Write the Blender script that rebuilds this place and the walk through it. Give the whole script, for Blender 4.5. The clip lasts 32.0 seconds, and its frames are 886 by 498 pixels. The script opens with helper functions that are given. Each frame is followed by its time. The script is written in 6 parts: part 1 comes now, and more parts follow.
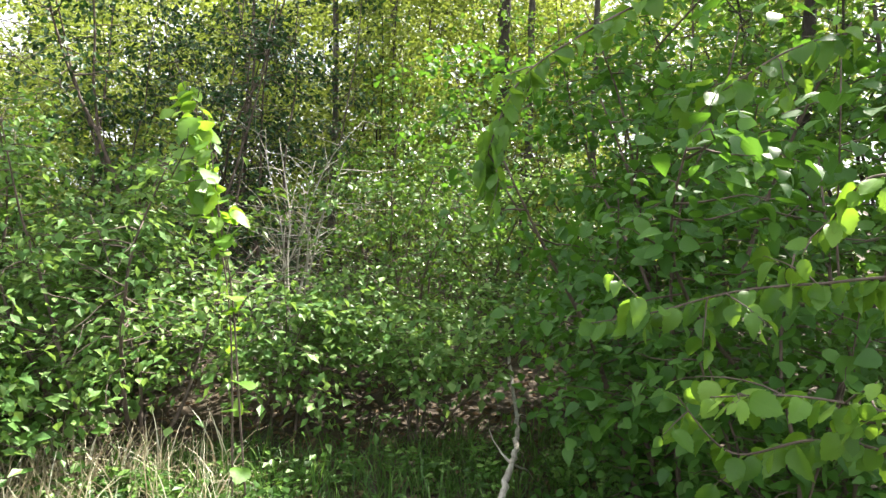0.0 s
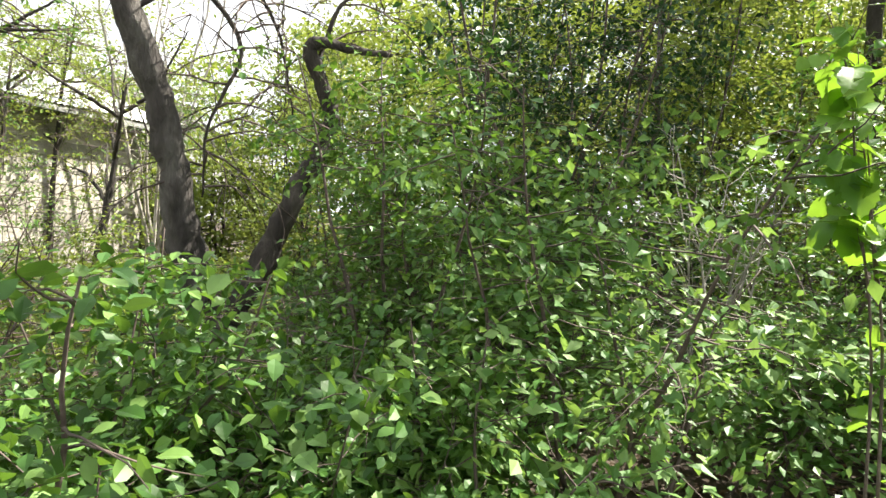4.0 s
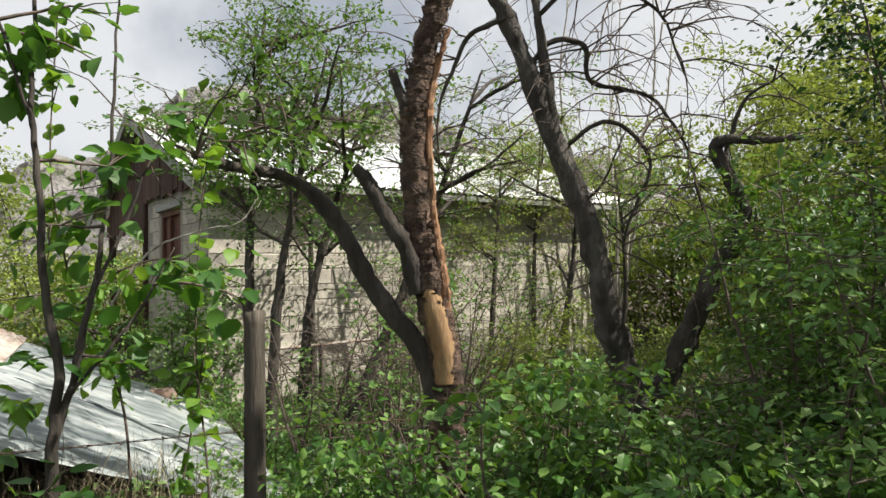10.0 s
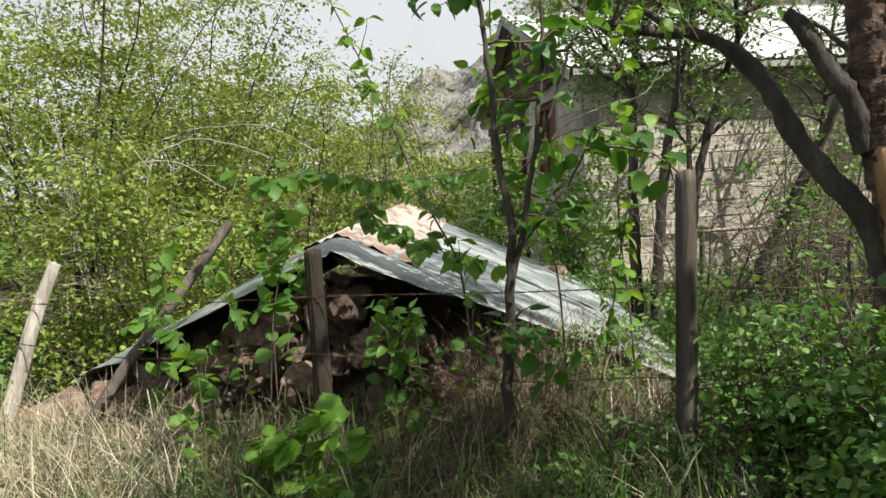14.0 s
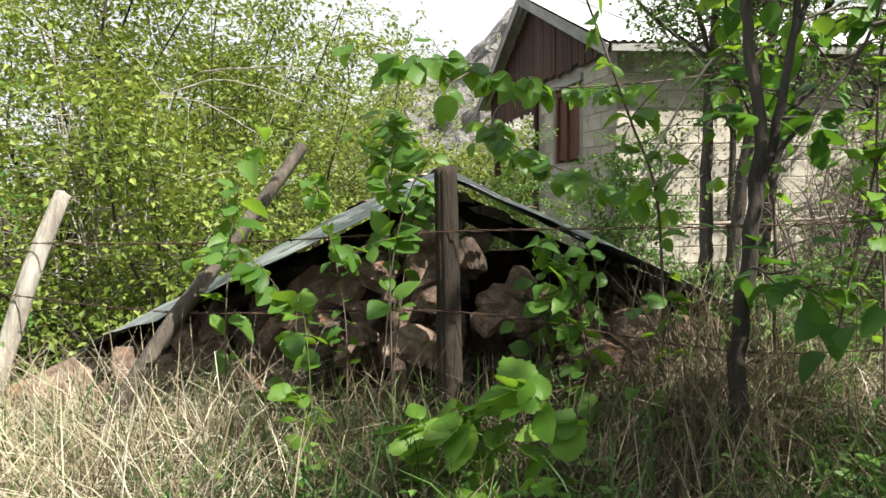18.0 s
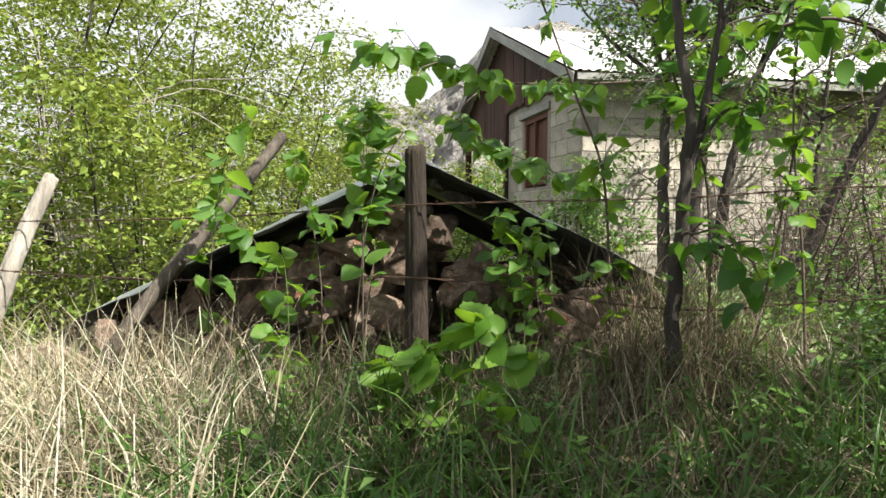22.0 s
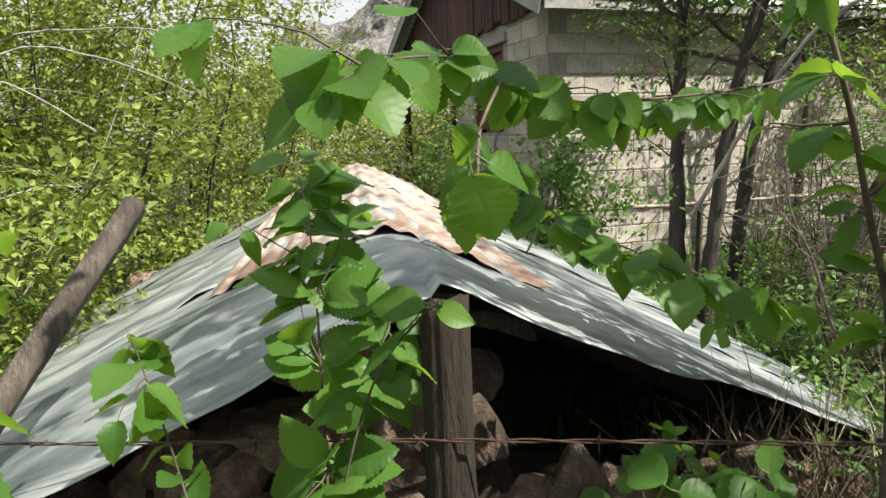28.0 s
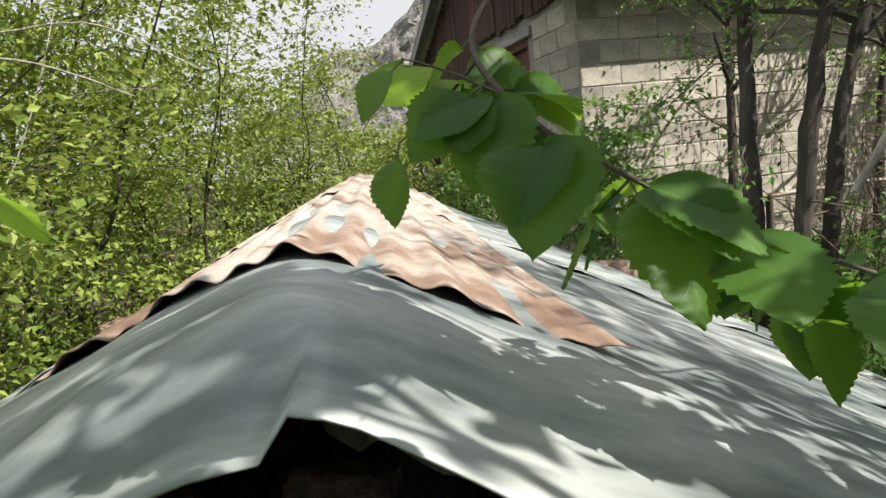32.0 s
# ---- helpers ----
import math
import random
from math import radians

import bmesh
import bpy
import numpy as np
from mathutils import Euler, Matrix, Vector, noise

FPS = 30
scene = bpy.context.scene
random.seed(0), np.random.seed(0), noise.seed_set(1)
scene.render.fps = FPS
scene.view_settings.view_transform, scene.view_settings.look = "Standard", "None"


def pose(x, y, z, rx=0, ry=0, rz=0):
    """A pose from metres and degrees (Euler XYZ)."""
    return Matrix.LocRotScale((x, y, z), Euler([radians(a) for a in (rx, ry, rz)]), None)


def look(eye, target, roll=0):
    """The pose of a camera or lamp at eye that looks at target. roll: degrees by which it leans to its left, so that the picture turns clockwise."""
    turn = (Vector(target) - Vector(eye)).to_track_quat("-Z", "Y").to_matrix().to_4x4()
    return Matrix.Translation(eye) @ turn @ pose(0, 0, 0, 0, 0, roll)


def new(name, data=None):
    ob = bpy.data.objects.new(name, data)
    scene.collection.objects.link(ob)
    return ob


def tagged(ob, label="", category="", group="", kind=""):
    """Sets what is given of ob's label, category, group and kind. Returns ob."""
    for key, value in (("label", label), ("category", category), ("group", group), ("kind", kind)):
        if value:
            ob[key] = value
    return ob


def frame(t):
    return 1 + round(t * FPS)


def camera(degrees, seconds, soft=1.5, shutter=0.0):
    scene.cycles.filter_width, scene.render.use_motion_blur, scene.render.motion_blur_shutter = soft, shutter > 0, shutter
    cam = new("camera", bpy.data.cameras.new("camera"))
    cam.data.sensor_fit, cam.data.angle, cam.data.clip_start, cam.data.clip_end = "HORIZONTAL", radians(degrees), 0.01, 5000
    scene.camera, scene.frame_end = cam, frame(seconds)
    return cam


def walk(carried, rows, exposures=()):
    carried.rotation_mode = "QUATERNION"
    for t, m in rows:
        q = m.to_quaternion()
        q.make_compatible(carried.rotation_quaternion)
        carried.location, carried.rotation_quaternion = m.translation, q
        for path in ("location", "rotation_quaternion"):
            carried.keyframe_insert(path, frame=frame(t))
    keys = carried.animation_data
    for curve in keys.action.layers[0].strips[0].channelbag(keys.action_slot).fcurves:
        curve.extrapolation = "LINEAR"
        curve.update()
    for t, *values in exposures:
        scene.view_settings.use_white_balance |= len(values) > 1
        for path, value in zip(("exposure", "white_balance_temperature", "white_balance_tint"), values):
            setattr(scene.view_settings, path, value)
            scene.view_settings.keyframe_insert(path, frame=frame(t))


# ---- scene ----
cam = camera(68.69, 32.0)
PATH = [
    (0, (0.000, 0.000, 1.549), (0.437, 1.944, 1.381), 1.66),
    (0.5, (-0.251, 0.053, 1.520), (0.279, 1.979, 1.417), 4.08),
    (1, (-0.474, 0.083, 1.507), (0.093, 1.996, 1.375), -0.16),
    (1.5, (-0.646, 0.182, 1.471), (-0.092, 2.100, 1.353), 2.34),
    (2, (-0.766, 0.327, 1.422), (-0.208, 2.246, 1.336), 1.17),
    (2.5, (-0.852, 0.514, 1.398), (-0.173, 2.393, 1.308), 1.85),
    (3, (-0.964, 0.677, 1.418), (-0.330, 2.573, 1.346), 1.09),
    (3.5, (-1.071, 0.797, 1.405), (-0.673, 2.755, 1.309), 0.56),
    (4, (-1.337, 1.020, 1.388), (-1.486, 3.012, 1.289), 2.57),
    (4.5, (-1.531, 1.117, 1.394), (-2.014, 3.055, 1.296), 2.48),
    (6.5, (-1.209, 0.855, 1.533), (-2.359, 2.489, 1.447), 1.02),
    (7, (-1.139, 0.926, 1.545), (-2.350, 2.518, 1.552), 2.37),
    (7.5, (-1.090, 0.941, 1.569), (-2.252, 2.569, 1.592), 1.97),
    (8, (-1.012, 0.869, 1.590), (-2.119, 2.534, 1.615), 2.23),
    (8.5, (-0.903, 0.764, 1.614), (-1.974, 2.449, 1.726), 1.24),
    (9, (-0.873, 0.728, 1.615), (-2.027, 2.355, 1.759), -0.59),
    (9.5, (-0.863, 0.725, 1.604), (-2.141, 2.261, 1.693), -3.20),
    (10, (-0.862, 0.671, 1.598), (-2.255, 2.105, 1.661), -1.17),
    (10.5, (-0.870, 0.657, 1.587), (-2.324, 2.030, 1.629), -1.54),
    (11, (-0.877, 0.682, 1.592), (-2.314, 2.072, 1.622), -0.87),
    (11.5, (-0.890, 0.681, 1.590), (-2.376, 2.019, 1.597), -0.73),
    (12, (-0.924, 0.703, 1.573), (-2.477, 1.964, 1.568), -0.96),
    (12.5, (-0.930, 0.674, 1.553), (-2.577, 1.807, 1.498), -0.82),
    (13, (-0.930, 0.625, 1.542), (-2.691, 1.570, 1.462), -2.59),
    (13.5, (-0.942, 0.525, 1.513), (-2.806, 1.238, 1.380), -3.13),
    (14, (-0.943, 0.429, 1.486), (-2.866, 0.934, 1.271), -3.32),
    (14.5, (-1.026, 0.391, 1.487), (-2.993, 0.649, 1.231), -2.81),
    (16.5, (-1.521, 0.086, 1.440), (-3.463, 0.536, 1.290), -2.08),
    (17, (-1.709, 0.010, 1.417), (-3.628, 0.540, 1.226), -0.25),
    (17.5, (-1.869, -0.037, 1.324), (-3.785, 0.511, 1.157), 1.56),
    (18, (-1.860, -0.051, 1.160), (-3.758, 0.545, 0.953), -0.91),
    (18.5, (-1.804, -0.074, 1.008), (-3.691, 0.565, 0.825), -0.83),
    (19, (-1.745, -0.090, 0.965), (-3.637, 0.532, 0.783), 0.15),
    (19.5, (-1.710, -0.113, 0.963), (-3.602, 0.514, 0.797), 0.59),
    (20, (-1.675, -0.115, 0.963), (-3.554, 0.557, 0.825), 1.12),
    (20.5, (-1.663, -0.111, 0.959), (-3.542, 0.563, 0.828), 0.64),
    (21, (-1.650, -0.111, 0.960), (-3.523, 0.586, 0.866), 0.62),
    (21.5, (-1.646, -0.113, 0.964), (-3.526, 0.563, 0.866), 0.54),
    (22, (-1.644, -0.111, 0.966), (-3.521, 0.572, 0.859), 0.11),
    (22.5, (-1.637, -0.113, 0.964), (-3.516, 0.564, 0.866), 0.70),
    (23, (-1.651, -0.117, 0.967), (-3.531, 0.557, 0.878), 1.31),
    (23.5, (-1.734, -0.105, 0.981), (-3.623, 0.540, 0.862), 1.50),
    (24, (-1.861, -0.064, 1.111), (-3.737, 0.574, 0.838), 0.67),
    (24.5, (-1.976, -0.050, 1.365), (-3.794, 0.672, 0.948), -0.14),
    (26.5, (-2.495, 0.054, 1.495), (-4.291, 0.828, 1.077), -3.22),
    (27, (-2.673, 0.123, 1.466), (-4.507, 0.809, 1.059), -3.16),
    (27.5, (-2.862, 0.157, 1.452), (-4.670, 0.945, 1.120), -2.31),
    (28, (-3.048, 0.194, 1.439), (-4.820, 1.053, 1.092), -1.74),
    (28.5, (-3.204, 0.270, 1.441), (-5.002, 1.117, 1.220), -0.83),
    (29, (-3.307, 0.325, 1.440), (-5.134, 1.115, 1.252), -1.17),
    (29.5, (-3.412, 0.356, 1.438), (-5.237, 1.156, 1.262), -2.89),
    (30, (-3.483, 0.395, 1.363), (-5.267, 1.287, 1.211), -3.68),
    (30.5, (-3.524, 0.446, 1.309), (-5.285, 1.376, 1.125), -4.45),
    (31, (-3.562, 0.519, 1.304), (-5.293, 1.479, 1.019), -4.83),
    (31.5, (-3.647, 0.600, 1.290), (-5.414, 1.482, 0.975), -4.87),
    (32, (-3.727, 0.648, 1.308), (-5.559, 1.399, 1.023), -5.94),
]
EXPOSURES = [(0.0, 2.4), (3.0, 2.35), (4.0, 1.98), (4.5, 1.75), (6.5, 1.1), (8.0, 0.77), (9.0, 0.67), (10.0, 0.8), (12.5, 0.92), (14.0, 0.8), (17.0, 0.9), (18.5, 1.25), (23.5, 1.25), (24.5, 1.2), (27.0, 1.1), (29.0, 0.86), (32.0, 0.82)]
walk(cam, [(t, look(eye, target, roll)) for t, eye, target, roll in PATH], EXPOSURES)

# ---- daylight ----
SUN_AZ = Vector((0.82, 0.572))
SUN_EL = radians(51)
world = bpy.data.worlds.new("sky")
scene.world = world
world.use_nodes = True
wn, wl = world.node_tree.nodes, world.node_tree.links
sky = wn.new("ShaderNodeTexSky")
sky.sky_type, sky.sun_disc = "NISHITA", False
sky.sun_elevation, sky.sun_rotation = SUN_EL, math.atan2(SUN_AZ.x, SUN_AZ.y)
sky.air_density, sky.dust_density = 1.0, 2.0
coord = wn.new("ShaderNodeTexCoord")
cloud = wn.new("ShaderNodeTexNoise")
cloud.inputs["Scale"].default_value, cloud.inputs["Detail"].default_value = 2.6, 6
cramp = wn.new("ShaderNodeValToRGB")
cramp.color_ramp.elements[0].position, cramp.color_ramp.elements[1].position = 0.36, 0.52
cramp.color_ramp.elements[0].color = (0.42, 0.42, 0.42, 1)
cmix = wn.new("ShaderNodeMix")
cmix.data_type = "RGBA"
wl.new(coord.outputs["Generated"], cloud.inputs["Vector"])
wl.new(cloud.outputs["Fac"], cramp.inputs["Fac"])
wl.new(cramp.outputs["Color"], cmix.inputs["Factor"])
wl.new(sky.outputs["Color"], cmix.inputs["A"])
cmix.inputs["B"].default_value = (9.2, 9.4, 9.7, 1)
wl.new(cmix.outputs["Result"], wn["Background"].inputs["Color"])
wn["Background"].inputs["Strength"].default_value = 0.05
sun = new("sun", bpy.data.lights.new("sun", "SUN"))
sun.data.energy, sun.data.angle, sun.data.color = 5.0, radians(0.55), (1.0, 0.94, 0.82)
sun.matrix_world = look((SUN_AZ.x * 30, SUN_AZ.y * 30, 30 * math.tan(SUN_EL)), (0, 0, 0))

# ---- materials ----
def nodes_of(name):
    m = bpy.data.materials.new(name)
    m.use_nodes = True
    return m, m.node_tree.nodes, m.node_tree.links


def ramp(n, l, source, stops):
    r = n.new("ShaderNodeValToRGB")
    e = r.color_ramp.elements
    while len(e) < len(stops):
        e.new(0.5)
    for el, (p, c) in zip(e, stops):
        el.position, el.color = p, (*c, 1)
    l.new(source, r.inputs["Fac"])
    return r.outputs["Color"]


def noise_at(n, l, scale, detail=5, rough=0.55, vec=None, stretch=None):
    c = n.new("ShaderNodeTexCoord")
    src = c.outputs["Object"] if vec is None else vec
    if stretch:
        mp = n.new("ShaderNodeMapping")
        mp.inputs["Scale"].default_value = stretch
        l.new(src, mp.inputs["Vector"])
        src = mp.outputs["Vector"]
    t = n.new("ShaderNodeTexNoise")
    t.inputs["Scale"].default_value, t.inputs["Detail"].default_value, t.inputs["Roughness"].default_value = scale, detail, rough
    l.new(src, t.inputs["Vector"])
    return t.outputs["Fac"]


def mixc(n, l, f, a, b, mode="MIX"):
    x = n.new("ShaderNodeMix")
    x.data_type, x.blend_type = "RGBA", mode
    for key, v in (("Factor", f), ("A", a), ("B", b)):
        if hasattr(v, "is_linked"):
            l.new(v, x.inputs[key])
        else:
            x.inputs[key].default_value = v if key == "Factor" else (*v, 1)
    return x.outputs["Result"]


def bumped(n, l, height, strength, dist, shader):
    b = n.new("ShaderNodeBump")
    b.inputs["Strength"].default_value, b.inputs["Distance"].default_value = strength, dist
    l.new(height, b.inputs["Height"])
    l.new(b.outputs["Normal"], shader.inputs["Normal"])


def leaf_material(name, dark, mid, light, through_col, gloss=0.6, translucent=0.35, veins=False, single=False):
    """Leaf blades: colour varies leaf by leaf, light shines through."""
    m, n, l = nodes_of(name)
    dark, mid, light = [(0.66 * k[0], 0.72 * k[1], 0.72 * k[2]) for k in (dark, mid, light)]
    p = n["Principled BSDF"]
    g = n.new("ShaderNodeNewGeometry")
    oi = n.new("ShaderNodeObjectInfo")
    col = ramp(n, l, oi.outputs["Random"] if single else g.outputs["Random Per Island"], [(0.0, dark), (0.55, mid), (0.88, light), (1.0, light)])
    patch = noise_at(n, l, 1.3, 2)
    col = mixc(n, l, ramp(n, l, patch, [(0.35, (0, 0, 0)), (0.75, (0.5, 0.5, 0.5))]), col, mid)
    if veins:
        a = n.new("ShaderNodeAttribute")
        a.attribute_name = "blade"
        sx = n.new("ShaderNodeSeparateXYZ")
        l.new(a.outputs["Vector"], sx.inputs["Vector"])
        ab = n.new("ShaderNodeMath")
        ab.operation = "ABSOLUTE"
        l.new(sx.outputs["Y"], ab.inputs[0])
        rib = ramp(n, l, ab.outputs[0], [(0.0, (1, 1, 1)), (0.05, (0, 0, 0))])
        sub = n.new("ShaderNodeMath")
        sub.operation = "MULTIPLY_ADD"
        l.new(ab.outputs[0], sub.inputs[0])
        sub.inputs[1].default_value = -0.9
        l.new(sx.outputs["X"], sub.inputs[2])
        sc = n.new("ShaderNodeMath")
        sc.operation = "MULTIPLY"
        l.new(sub.outputs[0], sc.inputs[0])
        sc.inputs[1].default_value = 46.0
        sn = n.new("ShaderNodeMath")
        sn.operation = "SINE"
        l.new(sc.outputs[0], sn.inputs[0])
        vein = ramp(n, l, sn.outputs[0], [(0.9, (0, 0, 0)), (1.0, (1, 1, 1))])
        allv = mixc(n, l, 1.0, rib, vein, "LIGHTEN")
        half = mixc(n, l, 0.1, (0, 0, 0), allv)
        col = mixc(n, l, half, col, light)
        bumped(n, l, allv, 0.12, 0.003, p)
    else:
        bumped(n, l, noise_at(n, l, 60, 2), 0.15, 0.004, p)
    l.new(col, p.inputs["Base Color"])
    p.inputs["Roughness"].default_value = gloss
    p.inputs["Specular IOR Level"].default_value = 0.36
    t = n.new("ShaderNodeBsdfTranslucent")
    l.new(mixc(n, l, 0.75, col, through_col), t.inputs["Color"])
    mx = n.new("ShaderNodeMixShader")
    mx.inputs["Fac"].default_value = translucent
    l.new(p.outputs["BSDF"], mx.inputs[1])
    l.new(t.outputs["BSDF"], mx.inputs[2])
    l.new(mx.outputs["Shader"], n["Material Output"].inputs["Surface"])
    return m


def surface(name, stops, scale, rough=0.8, metal=0.0, bump=0.4, bscale=None, bdist=0.01, stretch=None, spots=None, per_object=0.0):
    """A surface with a coarse tone, finer grain, relief and, if given, spots (scale, threshold, colour)."""
    m, n, l = nodes_of(name)
    p = n["Principled BSDF"]
    f = noise_at(n, l, scale, 7, 0.62, stretch=stretch)
    col = ramp(n, l, f, stops)
    fine = noise_at(n, l, scale * 9, 4, stretch=stretch)
    col = mixc(n, l, 0.5, col, ramp(n, l, fine, [(0.25, (0.5, 0.5, 0.5)), (0.75, (1.25, 1.25, 1.25))]), "MULTIPLY")
    if spots:
        s = noise_at(n, l, spots[0], 6, 0.7)
        k = ramp(n, l, s, [(spots[1], (0, 0, 0)), (spots[1] + 0.09, (1, 1, 1))])
        col = mixc(n, l, k, col, spots[2])
    if per_object:
        o = n.new("ShaderNodeObjectInfo")
        v = ramp(n, l, o.outputs["Random"], [(0, (1 - per_object,) * 3), (1, (1 + per_object,) * 3)])
        col = mixc(n, l, 1.0, col, v, "MULTIPLY")
    l.new(col, p.inputs["Base Color"])
    p.inputs["Roughness"].default_value, p.inputs["Metallic"].default_value = rough, metal
    bumped(n, l, noise_at(n, l, bscale or scale * 4, 6, 0.65, stretch=stretch), bump, bdist, p)
    return m


M_FRESH = leaf_material("fresh_leaf", (0.024, 0.075, 0.013), (0.08, 0.185, 0.028), (0.24, 0.37, 0.09), (0.24, 0.43, 0.04), 0.42, 0.24)
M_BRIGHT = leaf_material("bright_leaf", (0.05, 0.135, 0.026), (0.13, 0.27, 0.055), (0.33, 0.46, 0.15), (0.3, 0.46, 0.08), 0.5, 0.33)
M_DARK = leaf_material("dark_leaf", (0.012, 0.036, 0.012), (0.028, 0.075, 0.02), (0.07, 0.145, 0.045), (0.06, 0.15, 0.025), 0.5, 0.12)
M_OLIVE = leaf_material("olive_leaf", (0.075, 0.125, 0.02), (0.21, 0.285, 0.042), (0.46, 0.5, 0.12), (0.36, 0.43, 0.06), 0.55, 0.32)
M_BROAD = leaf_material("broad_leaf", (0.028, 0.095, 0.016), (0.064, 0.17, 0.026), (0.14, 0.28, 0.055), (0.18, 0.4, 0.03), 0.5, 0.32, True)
M_LEAF1 = leaf_material("single_leaf", (0.06, 0.15, 0.026), (0.105, 0.225, 0.038), (0.18, 0.32, 0.065), (0.33, 0.55, 0.04), 0.45, 0.45, True, True)
M_LIME = leaf_material("lime_leaf", (0.09, 0.215, 0.025), (0.17, 0.32, 0.04), (0.29, 0.44, 0.08), (0.33, 0.55, 0.035), 0.5, 0.4, True, True)
M_GRASS = leaf_material("grass_blade", (0.024, 0.075, 0.015), (0.065, 0.155, 0.026), (0.17, 0.27, 0.06), (0.18, 0.36, 0.04), 0.5, 0.2)
M_STRAW = leaf_material("dry_grass", (0.24, 0.17, 0.1), (0.55, 0.44, 0.3), (0.95, 0.84, 0.68), (0.5, 0.4, 0.26), 0.65, 0.12)
# dry grass again, browner and darker: the shade by the wall is in its colour
M_SHADESTRAW = leaf_material("shaded_brown_grass", (0.07, 0.045, 0.026), (0.2, 0.145, 0.09), (0.5, 0.4, 0.28), (0.2, 0.14, 0.08), 0.7, 0.08)
M_LITTER = leaf_material("dead_leaf", (0.07, 0.04, 0.02), (0.17, 0.1, 0.055), (0.33, 0.22, 0.14), (0.25, 0.12, 0.05), 0.75, 0.1)
M_SOIL = surface("soil", [(0.3, (0.024, 0.017, 0.012)), (0.55, (0.06, 0.043, 0.029)), (0.75, (0.1, 0.078, 0.05))], 2.2, 0.95, bump=0.9, bdist=0.04)
M_BARK = surface("grey_bark", [(0.3, (0.028, 0.024, 0.021)), (0.48, (0.07, 0.06, 0.054)), (0.6, (0.12, 0.108, 0.098)), (0.75, (0.2, 0.185, 0.17))], 9, 0.9, bump=1.0, bdist=0.035, stretch=(1, 1, 0.3))
M_DBARK = surface("dark_bark", [(0.3, (0.022, 0.018, 0.015)), (0.55, (0.06, 0.05, 0.042)), (0.75, (0.13, 0.11, 0.095))], 9, 0.92, bump=1.0, bdist=0.02, stretch=(1, 1, 0.3))
M_RBARK = surface("peeling_red_bark", [(0.3, (0.035, 0.022, 0.018)), (0.48, (0.11, 0.07, 0.052)), (0.6, (0.2, 0.13, 0.095)), (0.75, (0.32, 0.23, 0.18))], 11, 0.92, bump=1.0, bdist=0.035, stretch=(1, 1, 1.6))
M_RWOOD = surface("red_bare_wood", [(0.3, (0.16, 0.075, 0.04)), (0.5, (0.32, 0.17, 0.095)), (0.75, (0.46, 0.29, 0.17))], 14, 0.85, bump=0.9, bdist=0.015, stretch=(1, 1, 0.4))
M_HEART = surface("bare_wood", [(0.3, (0.17, 0.085, 0.04)), (0.5, (0.3, 0.18, 0.09)), (0.75, (0.44, 0.3, 0.16))], 10, 0.8, bump=0.9, bdist=0.015, stretch=(1, 1, 0.25))
M_TWIG = surface("twig", [(0.3, (0.05, 0.035, 0.028)), (0.7, (0.16, 0.12, 0.1))], 14, 0.85, bump=0.3)
M_PALE = surface("pale_dead_wood", [(0.3, (0.17, 0.15, 0.13)), (0.5, (0.36, 0.33, 0.29)), (0.72, (0.58, 0.55, 0.5))], 14, 0.85, bump=0.8, bdist=0.012, stretch=(1, 1, 0.15))
M_POST = surface("weathered_post", [(0.3, (0.03, 0.024, 0.019)), (0.5, (0.085, 0.07, 0.057)), (0.72, (0.2, 0.17, 0.14))], 11, 0.9, bump=1.0, bdist=0.02, stretch=(1, 1, 0.12))
# brown post wood, darkened to stand in for leaf shade on the split post
M_SHADEPOST = surface("shaded_brown_post", [(0.3, (0.014, 0.01, 0.008)), (0.5, (0.04, 0.029, 0.021)), (0.72, (0.095, 0.068, 0.05))], 13, 0.92, bump=1.0, bdist=0.02, stretch=(1, 1, 0.2))
M_STALK = surface("green_stalk", [(0.3, (0.07, 0.12, 0.03)), (0.7, (0.16, 0.2, 0.06))], 20, 0.6, bump=0.1)
M_ZINC = surface("galvanised_sheet", [(0.3, (0.1, 0.125, 0.135)), (0.43, (0.2, 0.235, 0.245)), (0.54, (0.38, 0.415, 0.42)), (0.72, (0.62, 0.645, 0.645))], 4.6, 0.42, 0.2, 0.35, 9, 0.006, (1.0, 0.35, 0.4), spots=(3.1, 0.7, (0.24, 0.19, 0.16)))
M_RUST = surface("rusty_sheet", [(0.3, (0.12, 0.066, 0.044)), (0.42, (0.25, 0.17, 0.13)), (0.48, (0.38, 0.32, 0.28)), (0.6, (0.5, 0.44, 0.4)), (0.78, (0.56, 0.53, 0.5))], 3.6, 0.72, 0.05, 0.35, 16, 0.005, (0.6, 1, 1), spots=(6.0, 0.62, (0.17, 0.085, 0.05)))
M_WHITEROOF = surface("pale_roof_sheet", [(0.3, (0.5, 0.52, 0.53)), (0.55, (0.66, 0.68, 0.69)), (0.75, (0.74, 0.75, 0.75))], 1.2, 0.5, 0.25, 0.1, 6, 0.01)
M_STONE = surface("rubble_stone", [(0.28, (0.1, 0.066, 0.05)), (0.5, (0.23, 0.16, 0.125)), (0.72, (0.42, 0.33, 0.275))], 5, 0.92, bump=0.9, bdist=0.03, spots=(3.0, 0.58, (0.36, 0.14, 0.06)), per_object=0.5)
M_BLOCK = surface("concrete_block", [(0.3, (0.3, 0.275, 0.24)), (0.5, (0.45, 0.415, 0.36)), (0.72, (0.58, 0.54, 0.475))], 3.5, 0.95, bump=0.7, bscale=30, bdist=0.006, per_object=0.16)
M_MORTAR = surface("mortar", [(0.3, (0.24, 0.22, 0.195)), (0.7, (0.36, 0.335, 0.3))], 12, 0.95, bump=0.6)
